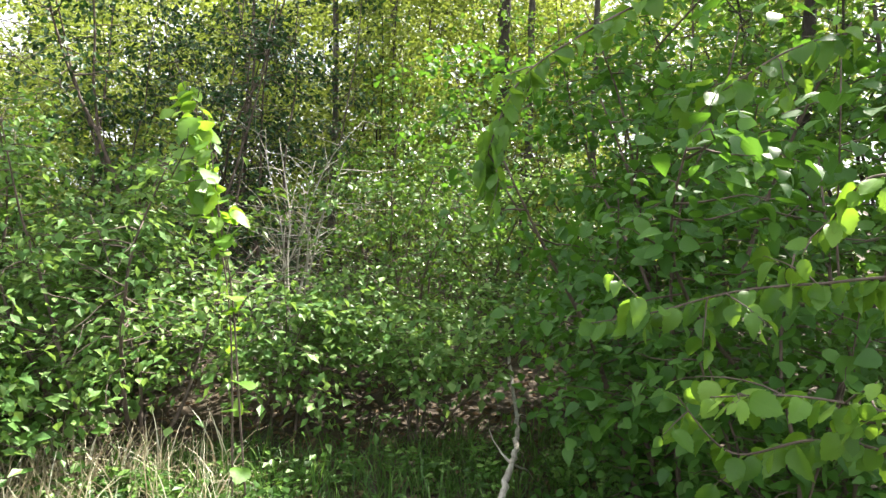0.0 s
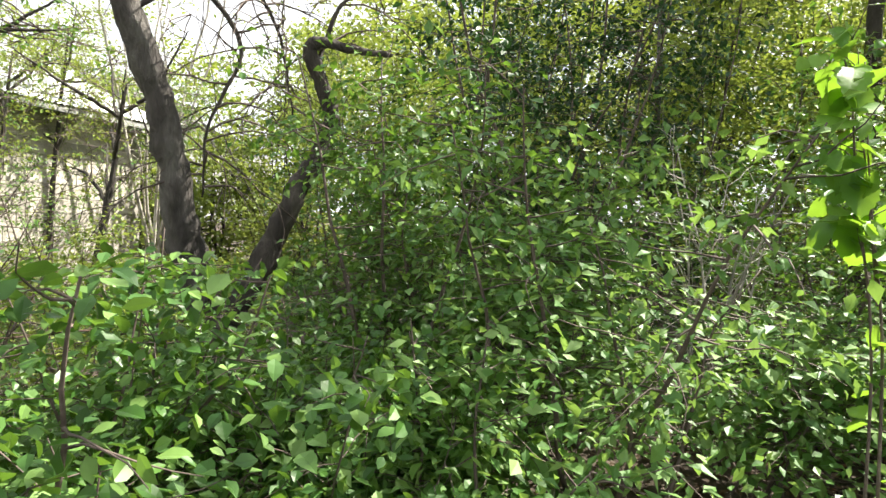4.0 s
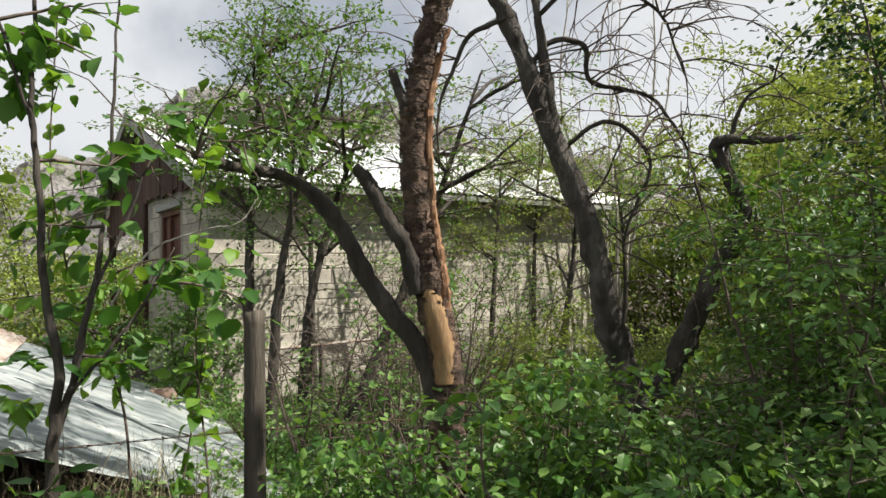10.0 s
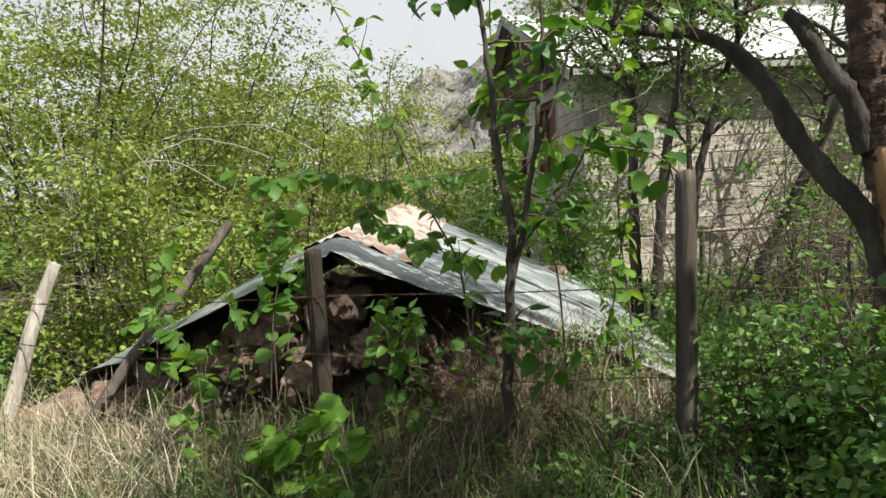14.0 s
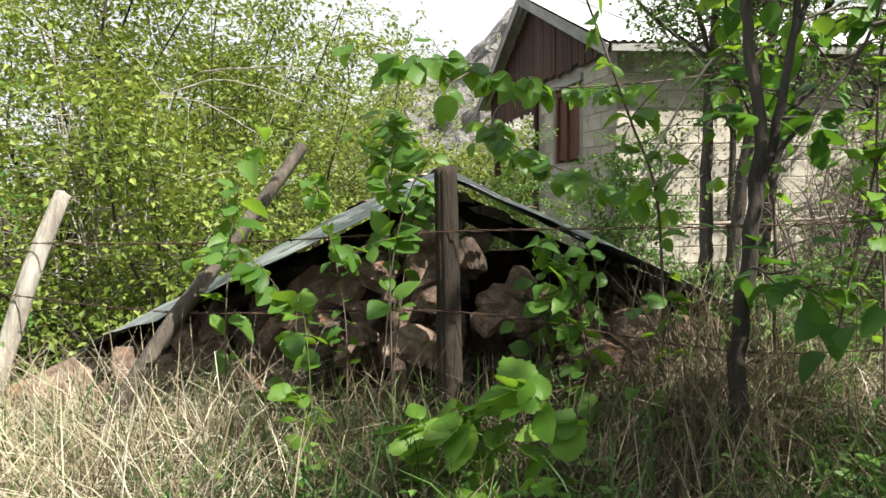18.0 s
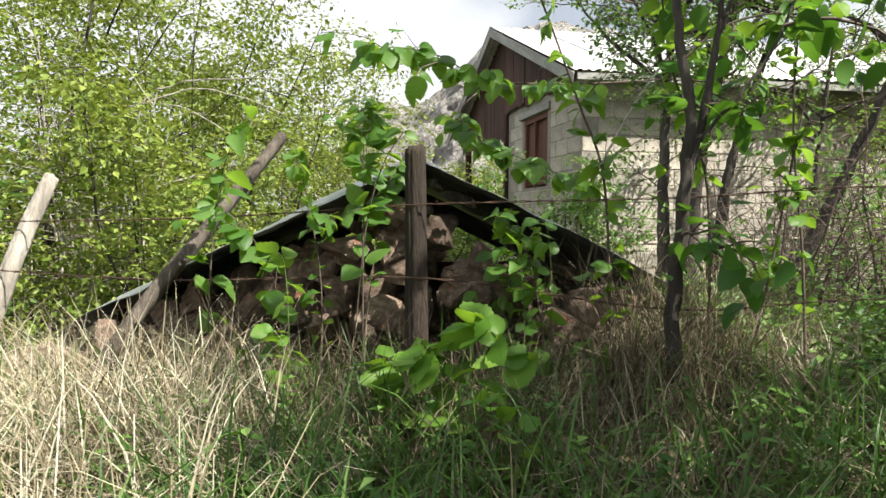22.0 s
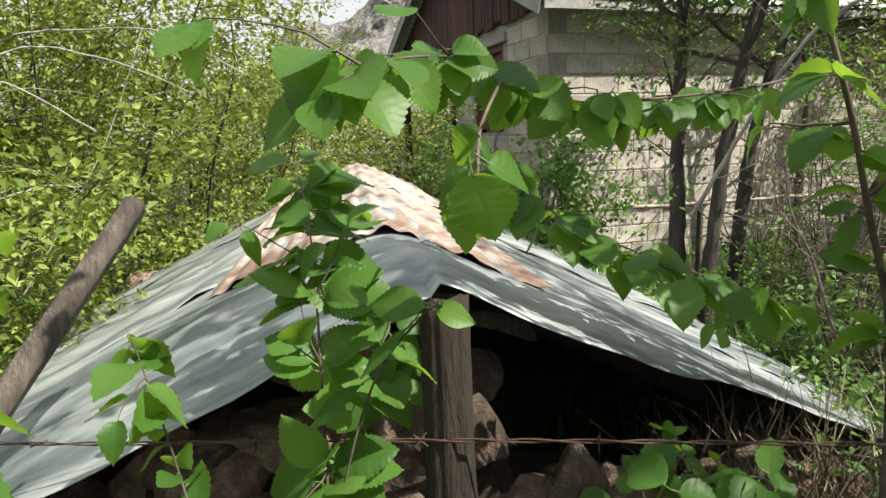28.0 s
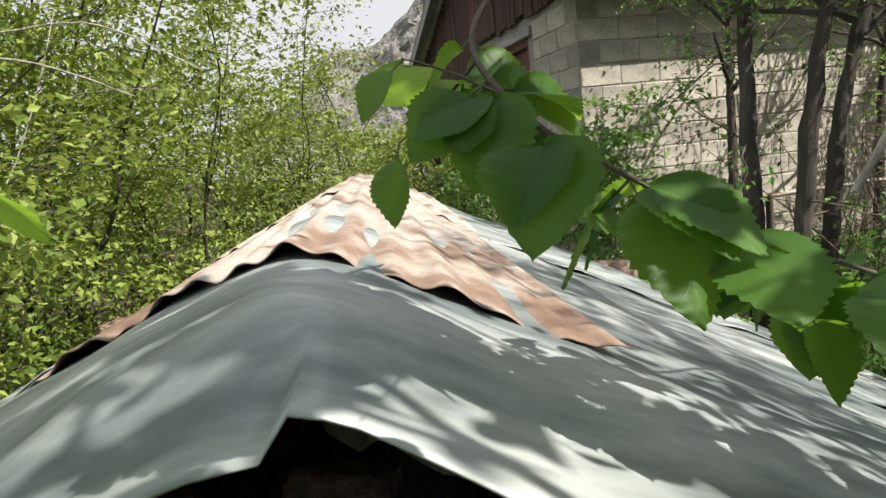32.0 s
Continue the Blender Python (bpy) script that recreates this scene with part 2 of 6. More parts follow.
M_PLANK = surface("brown_plank", [(0.3, (0.024, 0.011, 0.008)), (0.55, (0.07, 0.03, 0.021)), (0.75, (0.13, 0.062, 0.045))], 7, 0.85, bump=0.5, stretch=(1, 1, 0.08), per_object=0.35)
M_SHUTTER = surface("red_brown_shutter", [(0.3, (0.08, 0.03, 0.022)), (0.7, (0.17, 0.07, 0.05))], 9, 0.8, bump=0.4, stretch=(1, 1, 0.1))
M_WIRE = surface("rusty_wire", [(0.3, (0.045, 0.028, 0.02)), (0.7, (0.12, 0.07, 0.05))], 20, 0.8, 0.3, 0.2)
M_ROCK = surface("cliff_rock", [(0.3, (0.13, 0.125, 0.12)), (0.5, (0.27, 0.26, 0.25)), (0.7, (0.4, 0.385, 0.37))], 0.3, 0.95, bump=1.0, bscale=0.6, bdist=2.0, spots=(0.25, 0.56, (0.09, 0.11, 0.055)))
M_BOARD = surface("grey_board", [(0.3, (0.2, 0.2, 0.2)), (0.55, (0.34, 0.34, 0.33)), (0.75, (0.45, 0.45, 0.44))], 6, 0.85, bump=0.4, stretch=(0.2, 1, 1))

# ---- mesh helpers ----
rng = np.random.default_rng(7)


def mesh_from(name, verts, faces, mat, smooth=False):
    """verts (n,3); faces: an array (m,3) or (m,4), or a list of both."""
    me = bpy.data.meshes.new(name)
    verts = np.asarray(verts, dtype=np.float32)
    sets = faces if isinstance(faces, list) else [faces]
    sets = [np.asarray(f, dtype=np.int32) for f in sets if len(f)]
    loops = np.concatenate([f.ravel() for f in sets])
    sizes = np.concatenate([np.full(len(f), f.shape[1], dtype=np.int32) for f in sets])
    me.vertices.add(len(verts))
    me.vertices.foreach_set("co", verts.ravel())
    me.loops.add(len(loops))
    me.loops.foreach_set("vertex_index", loops)
    me.polygons.add(len(sizes))
    me.polygons.foreach_set("loop_start", np.concatenate([[0], np.cumsum(sizes)[:-1]]).astype(np.int32))
    me.polygons.foreach_set("use_smooth", np.full(len(sizes), smooth))
    me.materials.append(mat)
    me.update(calc_edges=True)
    me.validate()
    return me


def thing(name, label, category, at=(0, 0, 0), group="", kind=""):
    ob = new(name)
    ob.location = at
    return tagged(ob, label, category, group, kind)


def part(name, me, parent, label="", kind=""):
    """me: a mesh in the parent's own frame."""
    ob = new(name, me)
    ob.parent = parent
    return tagged(ob, label, kind=kind)


def bm_mesh(name, bm, mat, smooth=False):
    me = bpy.data.meshes.new(name)
    bm.to_mesh(me)
    bm.free()
    me.materials.append(mat)
    if smooth:
        me.polygons.foreach_set("use_smooth", np.full(len(me.polygons), True))
    return me


def box_mesh(name, size, mat, bevel=0.004, rough=0.0, centre=(0, 0, 0), seed=0):
    """A box with bevelled and, if asked, uneven edges."""
    bm = bmesh.new()
    bmesh.ops.create_cube(bm, size=1)
    for v in bm.verts:
        v.co = Vector((v.co.x * size[0], v.co.y * size[1], v.co.z * size[2]))
    if bevel:
        bmesh.ops.bevel(bm, geom=bm.edges[:], offset=bevel, segments=1, affect="EDGES")
    r = random.Random(seed)
    for v in bm.verts:
        v.co += Vector((r.uniform(-rough, rough), r.uniform(-rough, rough), r.uniform(-rough, rough))) + Vector(centre)
    return bm_mesh(name, bm, mat)


def spline(pts, n):
    """A smooth line of n points through pts."""
    p = np.asarray(pts, float)
    t = np.linspace(0, len(p) - 1, n)
    i = np.clip(t.astype(int), 0, len(p) - 2)
    f = (t - i)[:, None]
    p0, p1, p2, p3 = p[np.maximum(i - 1, 0)], p[i], p[i + 1], p[np.minimum(i + 2, len(p) - 1)]
    return 0.5 * (2 * p1 + (p2 - p0) * f + (2 * p0 - 5 * p1 + 4 * p2 - p3) * f**2 + (3 * p1 - p0 - 3 * p2 + p3) * f**3)


def tube(pts, radii, sides=6, lump=0.0, cap=True):
    """Vertices and quads of a tapering tube."""
    p = np.asarray(pts, float)
    n = len(p)
    r = np.interp(np.linspace(0, 1, n), np.linspace(0, 1, len(radii)), radii)
    tan = np.gradient(p, axis=0)
    tan /= np.linalg.norm(tan, axis=1)[:, None] + 1e-9
    ref = np.where(np.abs(tan[:, 2:3]) > 0.9, [[1.0, 0, 0]], [[0, 0, 1.0]])
    a = np.cross(tan, ref)
    a /= np.linalg.norm(a, axis=1)[:, None] + 1e-9
    for k in range(1, n):
        b0 = a[k - 1] - tan[k] * (a[k - 1] @ tan[k])
        a[k] = b0 / (np.linalg.norm(b0) + 1e-9)
    b = np.cross(tan, a)
    ang = np.linspace(0, 2 * np.pi, sides, endpoint=False)
    rr = r[:, None] * (1 + lump * rng.normal(size=(n, sides)))
    v = p[:, None] + rr[..., None] * (np.cos(ang)[None, :, None] * a[:, None] + np.sin(ang)[None, :, None] * b[:, None])
    v = v.reshape(-1, 3)
    i, j = np.meshgrid(np.arange(n - 1), np.arange(sides), indexing="ij")
    j2 = (j + 1) % sides
    q = np.stack([i * sides + j, i * sides + j2, (i + 1) * sides + j2, (i + 1) * sides + j], -1).reshape(-1, 4)
    if cap:
        v = np.vstack([v, p[-1] + tan[-1] * r[-1] * 0.3])
        k = (n - 1) * sides
        tip = len(v) - 1
        q = np.vstack([q, [[k + s, k + (s + 1) % sides, tip, tip] for s in range(sides)]])
    return v, q


def joined(tubes):
    vs, qs, off = [], [], 0
    for v, q in tubes:
        vs.append(v)
        qs.append(q + off)
        off += len(v)
    q = np.vstack(qs)
    tri = q[:, 2] == q[:, 3]
    return np.vstack(vs), [q[~tri], q[tri][:, :3]]


def blade_template(n, width, fold, droop, serrate=0.0, shoulder=0.42):
    """A leaf blade along +x, length 1: rib and two edges of n points."""
    x = np.linspace(0, 1, n + 2)
    prof = np.sin(np.pi * x ** (math.log(0.5) / math.log(shoulder))) ** 0.8
    prof[0] = prof[-1] = 0
    h = width / 2 * prof
    if serrate:
        h[1:-1] *= 1 + serrate * np.where(np.arange(n) % 2 == 0, 1, -1)
    zr = -droop * x**2
    rib = np.stack([x, 0 * x, zr], 1)
    up = np.stack([x, h, zr + fold * h], 1)[1:-1]
    dn = np.stack([x, -h, zr + fold * h], 1)[1:-1]
    v = np.vstack([rib, up, dn])
    m = n + 2
    tri = []
    for s, off in ((0, m), (1, m + n)):
        e = [0] + [off + k for k in range(n)] + [m - 1]
        for k in range(m - 1):
            a, b, c, d = k, k + 1, e[k + 1], e[k]
            for t3 in ((a, b, c), (a, c, d)):
                if len(set(t3)) == 3:
                    tri.append(t3 if s == 0 else t3[::-1])
    return v, np.array(tri)


def toothed_template(n, width, fold, droop, tooth, pleat, shoulder=0.5, veins=7.3):
    """A broad toothed blade along +x, length 1: five lines of points, pleated between its side veins."""
    x = np.linspace(0, 1, n)
    prof = np.sin(np.pi * x ** (math.log(0.5) / math.log(shoulder))) ** 0.62
    prof = prof * (1 - 0.42 * np.clip((x - 0.62) / 0.38, 0, 1) ** 0.8) * np.where(x > 0.9, (1.0 - x) / 0.1 * 0.75 + 0.25, 1.0)
    prof[0] = prof[-1] = 0.004
    cols = []
    for side in (-1.0, -0.55, 0.0, 0.55, 1.0):
        h = width / 2 * prof * side
        sx = x.copy()
        if abs(side) == 1.0:
            up = np.arange(n) % 2 == 0
            h = h * np.where(up, 1 + tooth, 1 - tooth)
            sx = sx + np.where(up, 0.35 / n, -0.2 / n) * (prof > 0.05)
        z = fold * np.abs(h) - droop * x**2 + pleat * np.sin(2 * np.pi * veins * (sx - 0.9 * np.abs(h))) * np.abs(side) + 0.05 * np.sin(5 * x + side) * np.abs(side)
        cols.append(np.stack([sx, h, z], 1))
    v = np.vstack(cols)
    f = []
    for c in range(4):
        for k in range(n - 1):
            a, b = c * n + k, (c + 1) * n + k
            f += [(a, a + 1, b + 1), (a, b + 1, b)]
    return v, np.array(f)[:, ::-1]


T_TINY = (np.array([[0, 0, 0], [0.45, 0.3, 0.07], [1, 0, -0.1], [0.45, -0.3, 0.07], [0.48, 0, -0.02]]), np.array([[0, 4, 1], [1, 4, 2], [0, 3, 4], [3, 2, 4]]))
T_FLAT = (np.array([[0, 0, 0], [0.45, 0.31, 0.09], [1, 0, -0.08], [0.45, -0.31, 0.09]]), np.array([[0, 2, 1], [0, 3, 2]]))
T_MID = blade_template(2, 0.68, 0.25, 0.16)
T_WIDE = blade_template(6, 0.72, 0.2, 0.26, 0.05, 0.38)
T_BROAD = toothed_template(15, 0.72, 0.16, 0.22, 0.06, 0.008, 0.42)
T_HERO = toothed_template(29, 0.76, 0.12, 0.2, 0.05, 0.006, 0.44)


def leaf_mesh(name, at, out, up, size, template, mat, curl=0.0):
    """One mesh of leaves: where they start, which way they point, which way they face, how long they are."""
    tv, tf = template
    n = len(at)
    x = out / (np.linalg.norm(out, axis=1)[:, None] + 1e-9)
    y = np.cross(up, x)
    y /= np.linalg.norm(y, axis=1)[:, None] + 1e-9
    z = np.cross(x, y)
    s = np.asarray(size)[:, None, None]
    t = np.repeat(tv[None], n, 0)
    if curl:
        t[:, :, 2] += curl * rng.normal(size=(n, 1)) * t[:, :, 0] ** 2 + curl * rng.normal(size=(n, 1)) * np.abs(t[:, :, 1])
        t[:, :, 1] *= rng.uniform(0.85, 1.15, (n, 1))
    v = at[:, None] + s * (t[..., :1] * x[:, None] + t[..., 1:2] * y[:, None] + t[..., 2:] * z[:, None])
    f = tf[None] + (np.arange(n) * len(tv))[:, None, None]
    me = mesh_from(name, v.reshape(-1, 3), f.reshape(-1, 3), mat, len(tv) > 8)
    if len(tv) > 12:
        a = me.attributes.new("blade", "FLOAT_VECTOR", "POINT")
        b = np.repeat(tv[None], n, 0).reshape(-1, 3).astype(np.float32)
        a.data.foreach_set("vector", b.ravel())
    return me


def unit(v):
    v = np.asarray(v, float)
    return v / (np.linalg.norm(v) + 1e-9)


def wander(start, way, length, n, bend, lift, r):
    """A branch line that wanders and turns up (lift > 0) or droops."""
    p, d = [np.array(start, float)], unit(way)
    for _ in range(n - 1):
        d = unit(d + r.normal(size=3) * bend + np.array([0, 0, lift]))
        p.append(p[-1] + d * length / (n - 1))
    return np.array(p)


def leaf_cloud(lines, r, count, size, loose, droop):
    """Leaves gathered round twigs, a little off them as on short side shoots."""
    seg = np.concatenate([[len(q) - 1] for q in lines])
    which = r.choice(len(lines), count)
    t = r.beta(1.6, 1.1, count) * (seg[which])
    i = np.minimum(t.astype(int), seg[which] - 1)
    a = np.array([lines[w][k] for w, k in zip(which, i)])
    b = np.array([lines[w][k + 1] for w, k in zip(which, i)])
    at = a + (b - a) * (t - i)[:, None] + r.normal(0, loose, (count, 3)) * [1.25, 1.25, 0.45]
    out = (b - a) / (np.linalg.norm(b - a, axis=1)[:, None] + 1e-9) * 0.5 + r.normal(0, 0.7, (count, 3)) * [1, 1, 0.45]
    out[:, 2] -= droop * r.uniform(0.3, 1.3, count)
    up = np.tile([0, 0, 1.0], (count, 1)) + r.normal(0, 0.36, (count, 3))
    return at, out, up, size * r.uniform(0.55, 1.25, count)


def shrub(name, label, at, height, radius, stems, twigs, leaf, count, mat, template, seed, category="shrub", group="", lift=0.06, droop=0.35, bark=None, stem_r=0.012, low=0.1, loose=0.06, up_bias=0.32):
    """A bush: stems from one foot, side twigs, leaves gathered round the twigs."""
    r = np.random.default_rng(seed)
    root = thing(name, label, category, (at[0], at[1], ground(at[0], at[1]) - 0.03), group)
    tubes, lines = [], []
    for k in range(stems):
        a, w = 2 * np.pi * (k + r.uniform(0, 0.8)) / stems, radius / height * r.uniform(0.35, 1.15)
        L = height * r.uniform(0.7, 1.05)
        foot = r.normal(0, radius * 0.15, 3) * [1, 1, 0]
        p = wander(foot, (math.cos(a) * w, math.sin(a) * w, 1), L, 9, 0.13, lift, r)
        sr = stem_r * r.uniform(0.6, 1.3)
        me = mesh_from("stem", *joined([tube(spline(p, 14), [sr, sr * 0.6, sr * 0.2], 5)]), bark or M_TWIG, True)
        part("stem", me, root)
        for _ in range(max(1, twigs // stems)):
            t = r.uniform(low, 1.0) * (len(p) - 1)
            i = min(int(t), len(p) - 2)
            q = p[i] + (p[i + 1] - p[i]) * (t - i)
            b = r.uniform(0, 2 * np.pi)
            tl = radius * r.uniform(0.35, 0.95) * (1.15 - 0.55 * t / len(p))
            w2 = wander(q, (math.cos(b), math.sin(b), r.uniform(-0.15, up_bias)), tl, 6, 0.22, -0.03, r)
            tubes.append(tube(w2, [max(0.002, sr * 0.3), 0.001], 3, cap=False))
            lines.append(w2)
    part("brushwood", mesh_from("brushwood", *joined(tubes), bark or M_TWIG, True), root, kind="stuff")
    if count:
        part("foliage", leaf_mesh("foliage", *leaf_cloud(lines, r, count, leaf, loose, droop), template, mat, 0.12), root, kind="stuff")
    return root


def tree(name, label, at, limbs, crown, leaf, spacing, mat, template, seed, bark=None, group="", sides=9, sag=-0.03, twig_len=(0.35, 0.9), dense=4.0, bark_of=()):
    """limbs: lists of points with start and end radius, from the foot; crown: twigs per limb (0: bare)."""
    r = np.random.default_rng(seed)
    root = thing(name, label, "tree", at, group)
    lines = []
    base = np.array(at)
    for k, (pts, r0, r1) in enumerate(limbs):
        p = spline(np.array(pts) - base, (14 if r0 > 0.05 else 8) * len(pts))
        kink = np.array([noise.noise_vector(Vector(c) * 4.5 + Vector((7 * k, 0, 0))) for c in p]) + 0.6 * np.array([noise.noise_vector(Vector(c) * 11 + Vector((7 * k, 3, 0))) for c in p])
        p[1:-1] += (r.normal(0, r0 * 0.03, p.shape) + kink * (0.12 * r0 + 0.014 * (r0 < 0.04)))[1:-1]
        v, q = tube(p, [r0 * (1.25 if k == 0 else 1.05), r0, (r0 + r1) / 2, r1], sides, 0.035)
        if r0 > 0.024:
            off = np.array([noise.fractal(Vector(c) * 9, 0.8, 2.2, 4) for c in v])
            mid = np.repeat(p, sides, 0)
            mid = np.vstack([mid, p[-1:]])[:len(v)]
            d = v - mid
            v = v + d * (0.32 * off[:, None])
        vf = joined([(v, q)])
        skin = (bark or M_BARK) if k in bark_of or not bark_of else M_DBARK
        part("trunk" if k == 0 else "limb", mesh_from("limb", *vf, skin, True), root)
        tw = []
        for _ in range(crown[min(k, len(crown) - 1)]):
            t = r.uniform(0.3, 1.0) * (len(p) - 1)
            i = min(int(t), len(p) - 2)
            b = r.uniform(0, 2 * np.pi)
            w = wander(p[i], (math.cos(b), math.sin(b), r.uniform(-0.1, 0.8)), r.uniform(*twig_len), 7, 0.2, sag, r)
            tw.append(tube(w, [0.007, 0.002], 4, cap=False))
            lines.append(w)
            for _ in range(3):
                j = r.integers(2, 6)
                w2 = wander(w[j], w[j] - w[j - 1] + r.normal(0, 0.07, 3), r.uniform(*twig_len) * 0.5, 5, 0.22, sag, r)
                tw.append(tube(w2, [0.004, 0.0015], 3, cap=False))
                lines.append(w2)
        if tw:
            part("brushwood", mesh_from("brushwood", *joined(tw), M_TWIG, True), root, kind="stuff")
    if lines and leaf:
        part("crown", leaf_mesh("crown", *leaf_cloud(lines, r, int(sum(len(w) for w in lines) * 0.02 / spacing * dense), leaf, 0.05, 0.3), template, mat, 0.12), root, kind="stuff")
    return root


# ---- ground ----
def smooth(a, b, x):
    t = min(1.0, max(0.0, (x - a) / (b - a)))
    return t * t * (3 - 2 * t)


def ground(x, y):
    """Height of the ground: a path, a bank up to the old cellar, lower land by the house, rising woods."""
    bank = smooth(1.7, 3.0, -x) * smooth(-3.0, -0.8, y) * (1 - smooth(1.6, 3.2, y)) * (1 - smooth(4.2, 5.4, -x))
    z = 0.31 * bank
    z -= 0.35 * smooth(5.0, 8.0, -x)
    z += 0.12 * smooth(1.8, 3.5, y) * (1 - smooth(2.0, 4.0, -x))
    z += 0.02 * max(0.0, y - 4) * (1 - smooth(2, 5, -x)) * (1 - smooth(20, 40, y))
    z += 0.05 * noise.noise((x * 0.9, y * 0.9, 3.0)) + 0.02 * noise.noise((x * 3.1, y * 3.1, 7.0))
    return z


def ground_sheet():
    fine = np.arange(-16, 12.01, 0.16)
    far = np.array([13, 15, 19, 26, 40, 70, 130, 260, 600, 1500.0])
    xs = np.concatenate([-(far[::-1]) - 4, fine, far])
    fy = np.arange(-8, 18.01, 0.16)
    ys = np.concatenate([-far[::-1] + 4, fy, far + 6])
    X, Y = np.meshgrid(xs, ys, indexing="ij")
    Z = np.array([ground(a, b) for a, b in zip(X.ravel(), Y.ravel())])
    n, m = X.shape
    i, j = np.meshgrid(np.arange(n - 1), np.arange(m - 1), indexing="ij")
    f = np.stack([i * m + j, (i + 1) * m + j, (i + 1) * m + j + 1, i * m + j + 1], -1).reshape(-1, 4)
    ob = new("ground", mesh_from("ground", np.stack([X.ravel(), Y.ravel(), Z], 1), f, M_SOIL, True))
    tagged(ob, "brown soil with leaf litter under the trees", "ground", kind="structure")


ground_sheet()

# ---- the house ----
HC = Vector((-9.99, 5.09, 0))
HT = radians(81.26)
HU = Vector((math.cos(HT), math.sin(HT), 0))
HG = Vector((-HU.y, HU.x, 0))
H_LEN, H_WID, H_EAVE, H_PEAK, H_FOOT, H_OVER = 9.0, 7.7, 3.14, 4.72, -0.6, 0.45
# the house's own frame: x along the gable away from the corner, y along the long wall, z up
H_FRAME = Matrix(((HG.x, HU.x, 0, HC.x), (HG.y, HU.y, 0, HC.y), (0, 0, 1, 0), (0, 0, 0, 1)))


def place(ob, x, y, z, rx=0, ry=0, rz=0):
    ob.matrix_basis = pose(x, y, z, rx, ry, rz)
    return ob


house = thing("house", "grey concrete-block house with a pale sheet-metal roof", "house")
house.matrix_basis = H_FRAME
BW, BH = 0.5, 0.25


def wall_panel(name, x0, x1, y0, y1, z0, z1):
    me = box_mesh(name, (x1 - x0, y1 - y0, z1 - z0), M_MORTAR, 0.0)
    ob = part(name, me, house, "grey mortar wall body")
    place(ob, (x0 + x1) / 2, (y0 + y1) / 2, (z0 + z1) / 2)
    return ob


long_wall = wall_panel("wall", 0.02, 0.22, 0.02, H_LEN - 0.02, H_FOOT, H_EAVE + 0.02)
far_wall = wall_panel("wall", 0.22, H_WID, H_LEN - 0.22, H_LEN - 0.02, H_FOOT, H_EAVE)
back_wall = wall_panel("wall", H_WID - 0.2, H_WID, 3.0, H_LEN - 0.22, H_FOOT, H_EAVE)
WIN0, WIN1, WZ0, WZ1 = 1.47, 2.7, 1.45, 2.72
gable_a = wall_panel("wall", 0.22, WIN0, 0.02, 0.22, H_FOOT, 2.98)
gable_b = wall_panel("wall", WIN1, 3.7, 0.02, 0.22, H_FOOT, 2.98)
wall_panel("wall", WIN0, WIN1, 0.02, 0.22, H_FOOT, WZ0)
wall_panel("wall", WIN0, WIN1, 0.02, 0.22, WZ1, 2.98)
wall_panel("wall", 3.5, 3.7, 0.22, 3.0, H_FOOT, 2.98)
wall_panel("wall", 3.7, H_WID, 2.8, 3.0, H_FOOT, 2.98)

window = part("window", box_mesh("window", (WIN1 - WIN0 - 0.1, 0.04, WZ1 - WZ0 - 0.1), M_SHUTTER, 0.004), house, "closed red-brown wooden shutter")
place(window, (WIN0 + WIN1) / 2, 0.1, (WZ0 + WZ1) / 2)
for k, (sx, sz, ox, oz) in enumerate([(0.09, WZ1 - WZ0, -(WIN1 - WIN0) / 2 + 0.045, 0), (0.09, WZ1 - WZ0, (WIN1 - WIN0) / 2 - 0.045, 0), (WIN1 - WIN0, 0.1, 0, (WZ1 - WZ0) / 2 - 0.05), (0.07, WZ1 - WZ0, 0.05, 0)]):
    fr = part("window_frame", box_mesh("window_frame", (sx, 0.07, sz), M_SHUTTER, 0.006), window)
    place(fr, ox, -0.035 - 0.004 * k, oz)
lintel = part("lintel", box_mesh("lintel", (WIN1 - WIN0 + 0.35, 0.06, 0.12), M_BOARD, 0.01, 0.004), house, "grey weathered lintel board")
place(lintel, (WIN0 + WIN1) / 2, -0.01, WZ1 + 0.07)

gx = 0.06
r_pl = random.Random(5)
while gx < H_WID - 0.1:
    wpl = r_pl.uniform(0.13, 0.2)
    cx = gx + wpl / 2
    top = H_EAVE + (H_PEAK - H_EAVE) * (1 - abs(cx - H_WID / 2) / (H_WID / 2)) - 0.03
    low = 2.98 + r_pl.uniform(-0.04, 0.05) - (0.5 if cx > 3.7 else 0)
    if top - low > 0.1:
        pl = part("plank", box_mesh("plank", (wpl - 0.012, 0.025, top - low), M_PLANK, 0.003), house, "")
        place(pl, cx, -0.03 + r_pl.uniform(-0.008, 0.008), (top + low) / 2, 0, r_pl.uniform(-0.6, 0.6), 0)
    gx += wpl
for cx in (3.78, 7.2):
    po = part("porch_post", box_mesh("porch_post", (0.14, 0.14, 3.0 - H_FOOT), M_PLANK, 0.01), house, "dark wooden porch post")
    place(po, cx, 0.02, (3.0 + H_FOOT) / 2)


